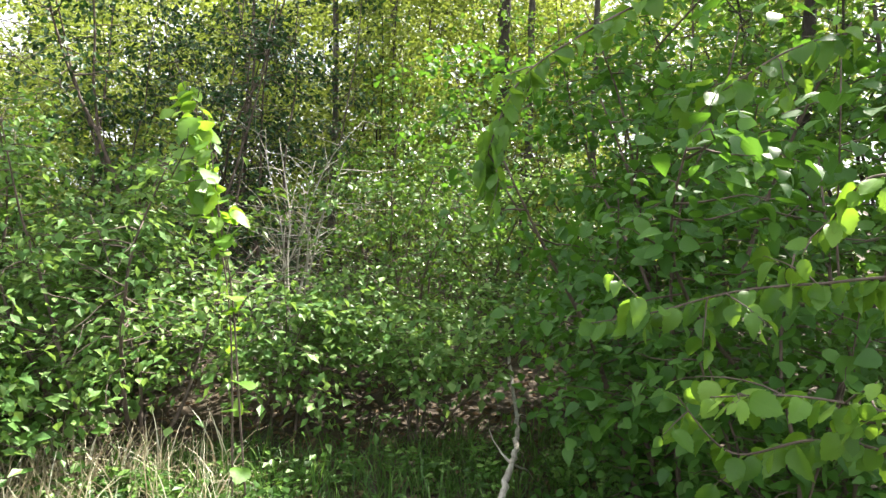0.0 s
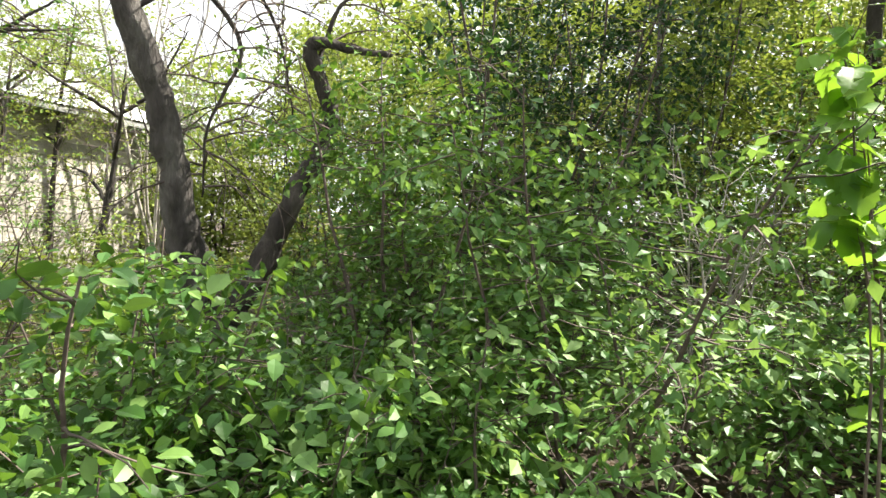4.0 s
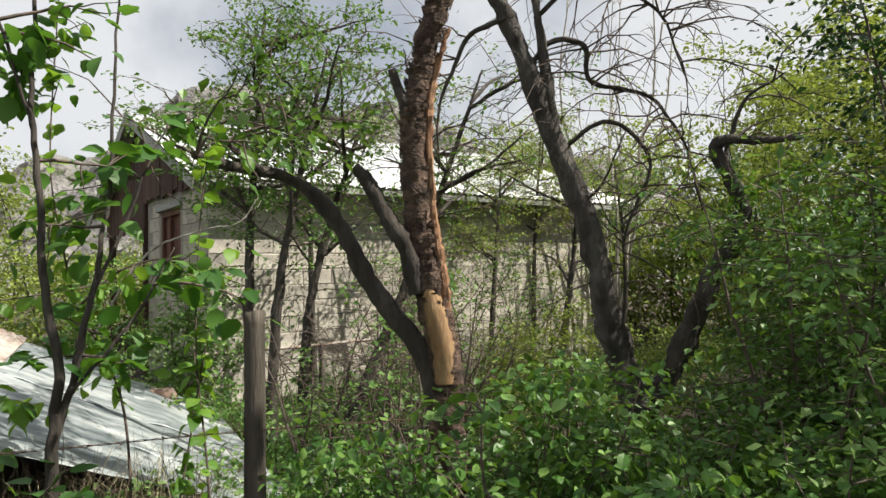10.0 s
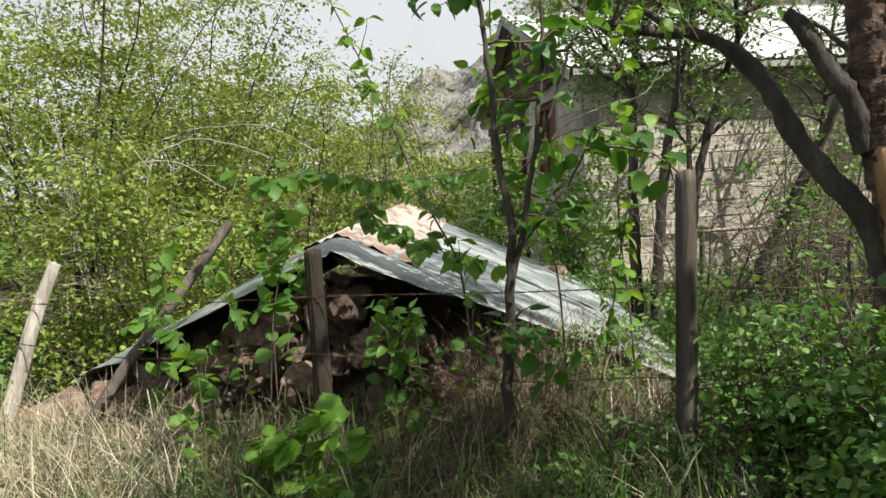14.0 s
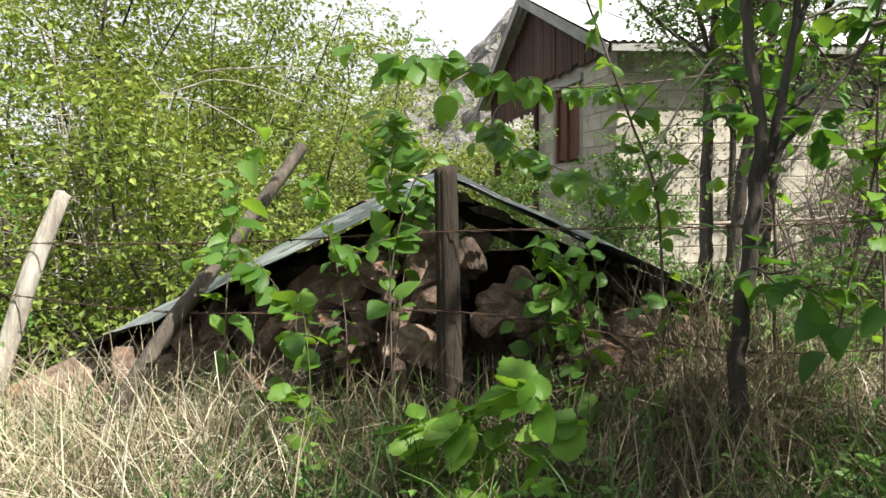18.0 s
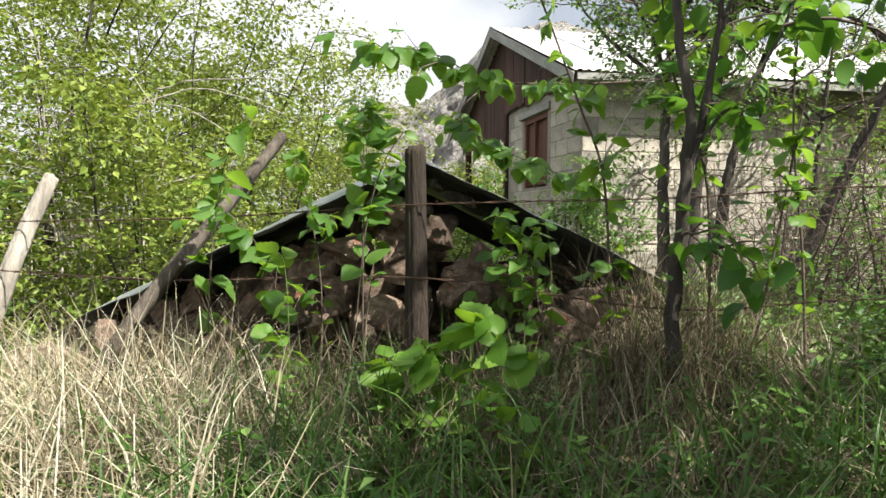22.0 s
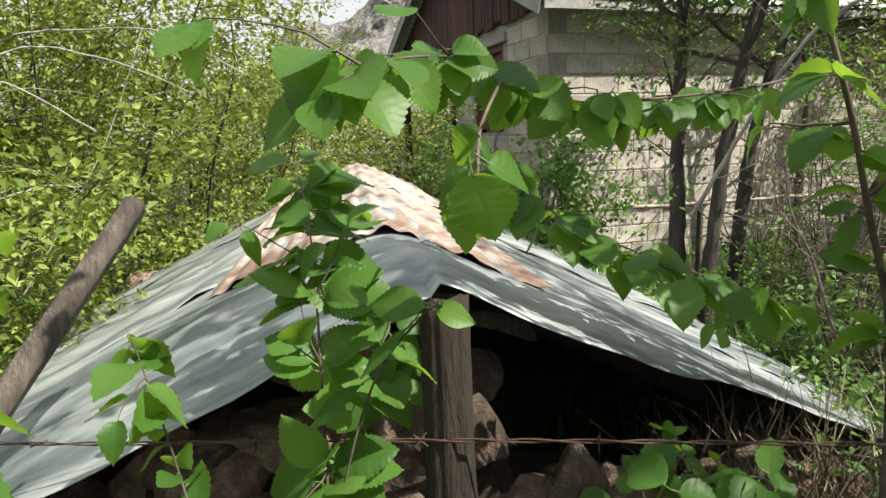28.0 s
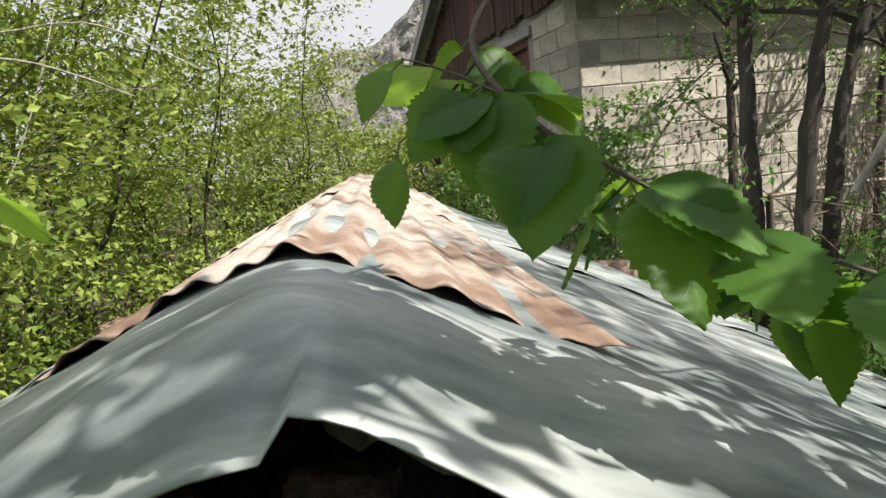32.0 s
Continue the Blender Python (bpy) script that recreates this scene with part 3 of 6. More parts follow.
def corrugated(name, width, length, pitch, amp, mat, seed, thick=0.0015, sag=0.0, nl=14, ragged=0.0, per=6):
    """A sheet in the xy plane: waves across x, runs down -y from the origin, uneven lower edge."""
    r = np.random.default_rng(seed)
    nx = int(width / pitch * per) + 1
    x = np.linspace(0, width, nx)
    y = np.linspace(0, 1, nl)
    X, Y = np.meshgrid(x, y, indexing="ij")
    edge = length + ragged * np.cumsum(r.normal(0, 0.25, nx))
    edge = np.clip(edge, length * 0.93, length * 1.04)
    YY = -Y * edge[:, None]
    ph = r.normal(0, 0.6, 4)
    Z = amp * np.cos(2 * np.pi * X / pitch) - sag * np.sin(np.pi * Y) + ragged * 0.8 * (np.sin(X * 2.3 + ph[0]) * np.sin(Y * 3.1 + ph[1]) + 0.5 * np.sin(X * 5 + ph[2]) * np.sin(Y * 7 + ph[3]))
    top = np.stack([X.ravel(), YY.ravel(), Z.ravel()], 1)
    v = np.vstack([top, top - [0, 0, thick]])
    i, j = np.meshgrid(np.arange(nx - 1), np.arange(nl - 1), indexing="ij")
    q = np.stack([i * nl + j, i * nl + j + 1, (i + 1) * nl + j + 1, (i + 1) * nl + j], -1).reshape(-1, 4)
    n = nx * nl
    rim = []
    for k in range(nx - 1):
        rim += [[k * nl, (k + 1) * nl, (k + 1) * nl + n, k * nl + n], [k * nl + nl - 1, k * nl + nl - 1 + n, (k + 1) * nl + nl - 1 + n, (k + 1) * nl + nl - 1]]
    for k in range(nl - 1):
        rim += [[k, k + n, k + 1 + n, k + 1], [(nx - 1) * nl + k, (nx - 1) * nl + k + 1, (nx - 1) * nl + k + 1 + n, (nx - 1) * nl + k + n]]
    return mesh_from(name, v, np.vstack([q, q[:, ::-1] + n, rim]), mat, True)


h_slope = math.atan2(H_PEAK - H_EAVE, H_WID / 2)
h_run = (H_WID / 2 + H_OVER) / math.cos(h_slope)
for side in (0, 1):
    y0 = -0.35
    k = 0
    while y0 < H_LEN + 0.2:
        sh = part("roof_sheet", corrugated("roof_sheet", 1.04, h_run, 0.13, 0.014, M_WHITEROOF, 20 + k + 50 * side, nl=4, ragged=0.006), house, "pale corrugated metal sheet")
        if side == 0:
            sh.matrix_basis = Matrix.Translation((H_WID / 2, y0, H_PEAK + 0.03 + 0.004 * (k % 2))) @ Matrix.Rotation(radians(90), 4, "Z") @ Matrix.Rotation(0, 4, "X") @ Matrix(((1, 0, 0, 0), (0, -math.cos(h_slope), 0, 0), (0, math.sin(h_slope), 1, 0), (0, 0, 0, 1))).to_4x4()
            sh.matrix_basis = Matrix(((0, math.cos(h_slope), -math.sin(h_slope), H_WID / 2), (1, 0, 0, y0), (0, math.sin(h_slope), math.cos(h_slope), H_PEAK + 0.03 + 0.004 * (k % 2)), (0, 0, 0, 1)))
        else:
            sh.matrix_basis = Matrix(((0, -math.cos(h_slope), math.sin(h_slope), H_WID / 2), (1, 0, 0, y0), (0, math.sin(h_slope), math.cos(h_slope), H_PEAK + 0.03 + 0.004 * (k % 2)), (0, 0, 0, 1)))
        y0 += 1.0
        k += 1
for side in (-1, 1):
    L = h_run
    vb = part("verge_board", box_mesh("verge_board", (L, 0.03, 0.16), M_BOARD, 0.004), house, "grey weathered verge board")
    cx = H_WID / 2 + side * (H_WID / 4 + H_OVER / 2)
    place(vb, cx, -0.33, H_PEAK - 0.09 - (H_WID / 4 + H_OVER / 2) * math.tan(h_slope), 0, side * math.degrees(h_slope), 0)
eave_b = part("eave_board", box_mesh("eave_board", (0.03, H_LEN + 0.5, 0.1), M_BOARD, 0.004), house, "grey eave board")
place(eave_b, -H_OVER + 0.04, H_LEN / 2, H_EAVE - H_OVER * math.tan(h_slope) - 0.05)

# ---- the old stone cellar with its metal roof ----
SA = Vector((-4.54, 0.76, 1.20))
SR = Vector((-0.953, 0.302, 0)).normalized()
SP = Vector((0.302, 0.953, 0)).normalized()
S_FRAME = Matrix(((SR.x, SP.x, 0, SA.x), (SR.y, SP.y, 0, SA.y), (0, 0, 1, SA.z), (0, 0, 0, 1)))
# own frame: x back along the ridge, y to the sunny side, z up from the front of the ridge
cellar = thing("cellar_roof", "sagging galvanised and rusty sheet-metal roof of an old cellar", "roof")
cellar.matrix_basis = S_FRAME


def draped(name, label, x0, x1, y0, y1, mat, seed, pitch=0.0, amp=0.0, lift=0.0, soft=0.09, edge=0.012, front=None, skew=0.0, dent=0.006, lip=0.0, tail=0.0, nx=40, ny=150, slope=0.489):
    """A metal sheet bent over the ridge; pitch and amp give waves that run along the ridge; front is the uneven front edge."""
    r = np.random.default_rng(seed)
    u, w = np.linspace(0, 1, nx), np.linspace(0, 1, ny)
    yy = y0 + (y1 - y0) * w
    wob = np.cumsum(r.normal(0, 1, ny))
    wob = (wob - np.linspace(wob[0], wob[-1], ny)) / (np.abs(wob).max() + 1e-6) * edge
    f = x0 + skew * np.maximum(0, -yy) + wob
    if front:
        f = f + np.interp(yy, [a for a, b in front], [b for a, b in front])
    b = x1 + edge * r.normal(0, 0.4, ny)
    X = f[None] + (b - f)[None] * u[:, None]
    Y = np.repeat(yy[None], nx, 0)
    near = np.clip((-0.02 - X) / 0.36, 0, 1)
    crest = 0.065 * lip * near
    c = soft * (1 - 0.85 * lip * near)
    d = Y - crest
    Z = -slope * (np.sqrt(d * d + c * c) - c) + lift + tail * (X - x0)
    k = np.clip((-0.26 - X) / 0.12, 0, 1)
    k = k * k * (3 - 2 * k)
    Z -= lip * k * (0.03 * np.exp(-(d / 0.5) ** 2) + 0.024 * (d < 0.004) * np.exp(-(d / 0.045) ** 2))
    ph = r.uniform(0, 6.3, 6)
    Z += dent * (np.sin(X * 7 + ph[0] + 3 * Y) * np.sin(Y * 4.3 + ph[1]) + 0.5 * np.sin(X * 13 + ph[2]) * np.sin(Y * 11 + ph[3] + X * 4) + 0.35 * np.sin(Y * 23 + ph[4] + 2 * X))
    if pitch:
        Z += amp * (1 + 0.25 * np.sin(Y * 9 + ph[5])) * np.cos(2 * np.pi * Y * 1.11 / pitch + 0.4 * np.sin(X * 3 + ph[0]))
        Z += 0.35 * edge * np.sin(Y * 31 + ph[1]) * (1 - u[:, None]) ** 6
    top = np.stack([X.ravel(), Y.ravel(), Z.ravel()], 1)
    n = nx * ny
    v = np.vstack([top, top - [0, 0, 0.0022]])
    i, j = np.meshgrid(np.arange(nx - 1), np.arange(ny - 1), indexing="ij")
    q = np.stack([i * ny + j, (i + 1) * ny + j, (i + 1) * ny + j + 1, i * ny + j + 1], -1).reshape(-1, 4)
    rim = []
    for k in range(ny - 1):
        rim += [[k, k + 1, k + 1 + n, k + n], [(nx - 1) * ny + k, (nx - 1) * ny + k + n, (nx - 1) * ny + k + 1 + n, (nx - 1) * ny + k + 1]]
    for k in range(nx - 1):
        rim += [[k * ny, k * ny + n, (k + 1) * ny + n, (k + 1) * ny], [k * ny + ny - 1, (k + 1) * ny + ny - 1, (k + 1) * ny + ny - 1 + n, k * ny + ny - 1 + n]]
    return part(name, mesh_from(name, v, np.vstack([q, q[:, ::-1] + n, rim]), mat, True), cellar, label)


LIP = [(-1.9, 0.9), (-1.3, 0.3), (-0.9, -0.08), (-0.3, -0.06), (-0.05, 0.0), (0.06, 0.0), (0.1, 0.01), (0.2, -0.03), (0.35, -0.05), (0.6, 0.04), (0.8, 0.13), (1.3, 0.3), (2.1, 0.45)]
draped("roof_sheet", "bent galvanised sheet with a folded front edge", -0.45, 0.62, -1.85, 2.05, M_ZINC, 31, soft=0.06, front=LIP, lip=1.0, edge=0.01, dent=0.007, nx=48, ny=200)
draped("roof_sheet", "galvanised metal sheet", 0.52, 1.6, -1.95, 2.1, M_ZINC, 32, 0.33, 0.005, 0.002, 0.06, nx=14, ny=90)
draped("roof_sheet", "galvanised metal sheet", 1.5, 2.6, -1.95, 2.1, M_ZINC, 33, 0.33, 0.005, 0.004, 0.06, nx=14, ny=90)
draped("roof_sheet", "galvanised metal sheet", 2.5, 3.6, -1.95, 2.1, M_ZINC, 34, 0.33, 0.005, 0.006, 0.06, nx=14, ny=90)
draped("ridge_sheet", "rusty corrugated sheet bent over the ridge", 0.05, 1.75, -0.52, 0.43, M_RUST, 71, 0.078, 0.0055, 0.006, 0.07, 0.026, skew=0.55, front=[(-0.5, 0.0), (0.0, 0.0), (0.43, -0.08)], dent=0.003, tail=0.006, nx=70, ny=190)
draped("ridge_sheet", "pale corrugated sheet bent over the ridge", 1.6, 3.65, -0.56, 0.47, M_RUST, 72, 0.078, 0.0055, 0.021, 0.07, 0.016, dent=0.002, tail=0.008, nx=60, ny=160)


def broken_board(pts, thick, seed):
    """A splintered flat piece of board through the corner points given."""
    bm = bmesh.new()
    r = random.Random(seed)
    ring = []
    for k, a in enumerate(pts):
        b = pts[(k + 1) % len(pts)]
        for t in (0.0, 0.33, 0.66):
            ring.append(Vector(a).lerp(Vector(b), t) + Vector((0, r.uniform(-0.006, 0.006), r.uniform(-0.005, 0.005))))
    f = bm.faces.new([bm.verts.new(v) for v in ring])
    ext = bmesh.ops.extrude_face_region(bm, geom=[f])
    for v in ext["geom"]:
        if isinstance(v, bmesh.types.BMVert):
            v.co += Vector((thick, 0, 0))
    bmesh.ops.recalc_face_normals(bm, faces=bm.faces[:])
    return bm_mesh("board", bm, M_POST)


part("broken_board", broken_board([(-0.3, 0.05, -0.075), (-0.3, 0.13, -0.09), (-0.3, 0.155, -0.125), (-0.3, 0.09, -0.12)], 0.018, 1), cellar, "grey splintered board under the ridge")
part("broken_board", broken_board([(-0.28, 0.12, -0.14), (-0.28, 0.2, -0.135), (-0.285, 0.27, -0.155), (-0.285, 0.305, -0.205), (-0.285, 0.25, -0.195)], 0.018, 2), cellar, "grey splintered board under the ridge")
for k, (x, y, z) in enumerate(((0.35, 0.0, -0.12), (1.2, 0.0, -0.1), (2.4, 0, -0.1))):
    for side in (1, -1):
        rf = part("rafter", mesh_from("rafter", *joined([tube([(x, 0, z), (x, side * 1.1, z - 0.545), (x, side * 2.0, z - 0.98)], [0.045, 0.04], 7, 0.06)]), M_DBARK, True), cellar, "dark round rafter pole")
ridge_pole = part("ridge_pole", mesh_from("ridge_pole", *joined([tube([(-0.25, 0, -0.1), (1.5, 0, -0.11), (3.5, 0, -0.08)], [0.05, 0.045], 8, 0.05)]), M_DBARK, True), cellar, "dark ridge pole")

# ---- stone walls of the cellar ----
def stone_meshes(count):
    """Rubble: lumps with broken flat faces and a rough skin."""
    out = []
    for k in range(count):
        bm = bmesh.new()
        bmesh.ops.create_icosphere(bm, subdivisions=3, radius=0.62)
        r = random.Random(k + 40)
        cuts = [(Vector((r.gauss(0, 1), r.gauss(0, 1), r.gauss(0, 0.8))).normalized(), r.uniform(0.2, 0.42)) for _ in range(9)]
        for v in bm.verts:
            for c, lim in cuts:
                d = v.co.dot(c) - lim
                if d > 0:
                    v.co -= c * d
            v.co *= 1 + 0.13 * noise.fractal(v.co * 4.5 + Vector((k * 3, 0, 0)), 0.9, 2.0, 4)
        out.append(bm_mesh("stone", bm, M_STONE))
    return out


STONES = stone_meshes(9)
cellar_wall = thing("stone_wall", "rubble wall of reddish field stones under the metal roof", "wall")
cellar_wall.matrix_basis = S_FRAME
r_st = random.Random(3)


def lay_stone(parent, x, y, z, sx, sy, sz):
    ob = part("stone", STONES[r_st.randrange(9)], parent)
    ob.matrix_basis = Matrix.LocRotScale((x, y, z), Euler([r_st.uniform(0, 6.3) for _ in range(3)]), (sx, sy, sz))
    return ob


zz = -1.05
while zz < -0.12:
    h = r_st.uniform(0.075, 0.13)
    half = min(1.7, (-zz - 0.2) / 0.489)
    yy = -half
    while yy < half:
        wd = r_st.uniform(0.08, 0.2)
        gap = zz > -0.62 and 0.12 < yy < 1.1
        if not gap:
            lay_stone(cellar_wall, -0.22 + r_st.uniform(-0.08, 0.06), yy + wd / 2, zz + h / 2, wd * 1.3, wd * 1.25, h * 1.5)
        yy += wd
    zz += h * 0.92
for k in range(46):
    y = r_st.uniform(-0.95, 1.15)
    z = -0.24 - 0.489 * abs(y - 0.05) - r_st.uniform(0.03, 0.4)
    sz = r_st.uniform(0.1, 0.21)
    lay_stone(cellar_wall, -0.4 + r_st.uniform(-0.12, 0.06) - 0.25 * max(0, -0.45 - z), y, z, sz, sz * 1.15, sz * 0.8)
core = part("earth_core", mesh_from("earth_core", np.array([(x, y, z) for x in (-0.2, 0.15) for y, z in ((-1.75, -1.3), (1.75, -1.3), (1.55, -0.98), (0.15, -0.62), (-0.3, -0.34), (-1.5, -0.92))]), [np.array([[0, 6, 7, 1], [1, 7, 8, 2], [2, 8, 9, 3], [3, 9, 10, 4], [4, 10, 11, 5], [5, 11, 6, 0]]), np.array([[0, 1, 2], [0, 2, 3], [0, 3, 4], [0, 4, 5]])], M_SOIL), cellar_wall, "packed brown earth between the stones")
for side in (-1, 1):
    side_wall = part("side_wall", box_mesh("side_wall", (3.6, 0.3, 0.7), M_STONE, 0.03, 0.02), cellar_wall)
    place(side_wall, 1.7, side * 1.75, -1.25)
end_wall = part("back_wall", box_mesh("back_wall", (0.3, 3.4, 0.9), M_STONE, 0.03, 0.02), cellar_wall)
place(end_wall, 3.3, 0, -1.15)

# ---- fence ----
def rough_post(name, label, pts, r0, r1, mat, seed, sides=22):
    """A split post: grooves along it, a broken uneven top."""
    r = np.random.default_rng(seed)
    base = np.array(pts[0])
    root = thing(name, label, "fence post", tuple(pts[0]), "old fence posts")
    p = spline(np.array(pts) - base, 26)
    v, q = tube(p, [r0, (r0 + r1) / 2, r1], sides, 0.025)
    n = len(p)
    groove = 1 + 0.07 * r.normal(size=sides)
    for k in range(n):
        ring = slice(k * sides, (k + 1) * sides)
        v[ring] = p[k] + (v[ring] - p[k]) * groove[:, None]
    top = slice((n - 1) * sides, n * sides)
    v[top, 2] += 0.3 * (v[top, 0] - p[-1, 0]) + r1 * 0.08 * np.sin(np.arange(sides) * 1.7 + seed)
    v[-1] = p[-1]
    v[-1, 2] -= r1 * 0.12
    part("post", mesh_from("post", *joined([(v, q)]), mat, True), root)
    return root


rough_post("fence_post", "upright weathered fence post with a split face", [(-2.95, 1.84, -0.15), (-2.945, 1.845, 0.6), (-2.94, 1.85, 1.46)], 0.044, 0.034, M_POST, 1)
rough_post("fence_post", "dark fence post leaning back against the roof edge", [(-4.02, -0.55, 0.3), (-4.21, -0.31, 0.66), (-4.41, -0.06, 0.97), (-4.62, 0.21, 1.31)], 0.03, 0.024, M_POST, 2)
rough_post("fence_post", "pale bleached fence post leaning in the dry grass", [(-4.93, -1.12, 0.15), (-4.97, -0.92, 0.75), (-5.02, -0.82, 1.02), (-5.06, -0.78, 1.13)], 0.04, 0.03, M_PALE, 3)
rough_post("fence_post", "short split fence post before the stone wall", [(-3.87, 0.6, 0.3), (-3.875, 0.6, 0.75), (-3.885, 0.6, 1.2)], 0.044, 0.037, M_SHADEPOST, 4)


def barbed_wire(pts, seed):
    r = np.random.default_rng(seed)
    base = np.array(pts[0])
    root = thing("barbed_wire", "slack strand of rusty barbed wire between posts", "wire", tuple(pts[0]), "fence wires")
    p = spline(np.array(pts) - base, 40 * len(pts))
    a = np.linspace(0, 160, len(p))
    off = np.stack([0 * a, np.cos(a), np.sin(a)], 1) * 0.0025
    tubes = [tube(p + off, [0.0016, 0.0016], 4, cap=False), tube(p - off, [0.0016, 0.0016], 4, cap=False)]
    part("strand", mesh_from("strand", *joined(tubes), M_WIRE, True), root)
    seg = np.linalg.norm(np.diff(p, axis=0), axis=1).cumsum()
    for s in np.arange(0.07, seg[-1], 0.13):
        k = int(np.searchsorted(seg, s))
        d = r.normal(size=(2, 3))
        d /= np.linalg.norm(d, axis=1)[:, None]
        bt = [tube([p[k] - d[j] * 0.014, p[k], p[k] + d[j] * 0.014], [0.0008, 0.002, 0.0008], 4, cap=False) for j in range(2)]
        part("barb", mesh_from("barb", *joined(bt), M_WIRE), root)
    return root


barbed_wire([(-5.0, -0.95, 0.93), (-4.36, -0.14, 0.95), (-3.83, 0.6, 1.0), (-3.36, 1.3, 1.02), (-2.91, 1.87, 1.05), (-2.3, 3.2, 1.0)], 1)
barbed_wire([(-4.97, -1.0, 0.72), (-4.26, -0.26, 0.72), (-3.82, 0.6, 0.74), (-3.35, 1.3, 0.66), (-2.91, 1.85, 0.72), (-2.3, 3.2, 0.6)], 2)

# ---- old fruit trees ----
tree("fruit_tree", "old fruit tree with torn bark and bare wood on its trunk", (-2.927, 2.812, 0.292), [
    ([(-2.927, 2.812, 0.292), (-2.916, 2.800, 0.861), (-2.916, 2.776, 1.239), (-2.949, 2.724, 1.540), (-2.974, 2.687, 1.894), (-2.956, 2.667, 2.343), (-2.868, 2.705, 2.685), (-2.799, 2.739, 2.996), (-2.714, 2.800, 3.593)], 0.069, 0.038),
    ([(-2.952, 2.752, 1.012), (-2.995, 2.703, 1.238), (-3.145, 2.580, 1.502), (-3.306, 2.448, 1.866), (-3.449, 2.343, 2.028), (-3.487, 2.073, 2.066), (-3.478, 1.882, 2.097)], 0.041, 0.017),
    ([(-2.960, 2.667, 1.502), (-2.978, 2.624, 1.689), (-3.048, 2.566, 1.839), (-3.111, 2.515, 1.990), (-3.160, 2.480, 2.059)], 0.04, 0.028),
    ([(-2.957, 2.653, 2.177), (-2.973, 2.594, 2.340), (-2.993, 2.561, 2.474)], 0.030, 0.017),
    ([(-3.433, 2.194, 2.045), (-3.530, 2.044, 2.181), (-3.590, 1.970, 2.258)], 0.015, 0.006),
    ([(-2.715, 2.802, 3.518), (-2.9, 2.95, 3.85), (-3.25, 3.2, 4.25)], 0.034, 0.015),
    ([(-2.715, 2.802, 3.518), (-2.914, 3.094, 4.052), (-2.937, 3.363, 4.494)], 0.034, 0.015),
], [0, 3, 0, 0, 4, 16, 16], 0.06, 0.05, M_FRESH, T_TINY, 11, bark=M_RBARK, sides=18, bark_of=(0,))


def bare_patch():
    """Torn strips of bark and the bare wood under them, on the sunny side of the trunk."""
    owner = bpy.data.objects["fruit_tree"]
    base = np.array(owner.location)
    axis = np.array([(-2.916, 2.787, 1.095), (-2.916, 2.776, 1.239), (-2.933, 2.750, 1.389), (-2.950, 2.724, 1.517)])
    v, q = tube(spline(axis + [0.028, -0.028, 0] - base, 16), [0.05, 0.056, 0.052, 0.035], 14, 0.03)
    part("bare_wood", mesh_from("bare_wood", *joined([(v, q)]), M_HEART, True), owner, "bare yellow wood where the bark is torn off")
    v, q = tube(spline(np.array([(-2.920, 2.787, 1.125), (-2.929, 2.738, 1.540), (-2.958, 2.702, 1.894), (-2.940, 2.682, 2.343), (-2.853, 2.720, 2.663)]) + [0.047, 0.019, 0] - base, 60), [0.009, 0.02, 0.014, 0.018, 0.008], 7, 0.22)
    part("bare_strip", mesh_from("bare_strip", *joined([(v, q)]), M_RWOOD, False), owner, "long torn strip of bare reddish wood")
    r = np.random.default_rng(77)
    line = spline(np.array([(-2.916, 2.800, 0.861), (-2.916, 2.776, 1.239), (-2.949, 2.724, 1.540), (-2.974, 2.687, 1.894), (-2.956, 2.667, 2.343), (-2.868, 2.705, 2.685), (-2.799, 2.739, 2.996)]) - base, 200)
    verts, faces = [], []
    for k in range(620):
        i = int(r.uniform(0, 199))
        a = r.uniform(0, 2 * np.pi)
        rad = 0.071 - 0.017 * i / 199
        n = np.array([math.cos(a), math.sin(a), 0])
        s = np.array([-math.sin(a), math.cos(a), 0])
        c = line[i] + n * rad
        wd, ht = r.uniform(0.008, 0.03), r.uniform(0.006, 0.022)
        curl = r.uniform(0.002, 0.014)
        b = len(verts)
        for dx, dz, out in ((-1, -1, -0.004), (1, -1, -0.004), (1, 1, curl), (-1, 1, curl * r.uniform(0.2, 1)), (0, -0.9, 0.004), (0, 1.1, curl + 0.004)):
            verts.append(c + s * dx * wd + np.array([0, 0, dz * ht]) + n * out)
        faces += [[b, b + 4, b + 5, b + 3], [b + 4, b + 1, b + 2, b + 5]]
    part("flaking_bark", mesh_from("flaking_bark", np.array(verts), np.array(faces), M_RBARK, False), owner, "curling flakes of reddish bark", kind="stuff")


bare_patch()

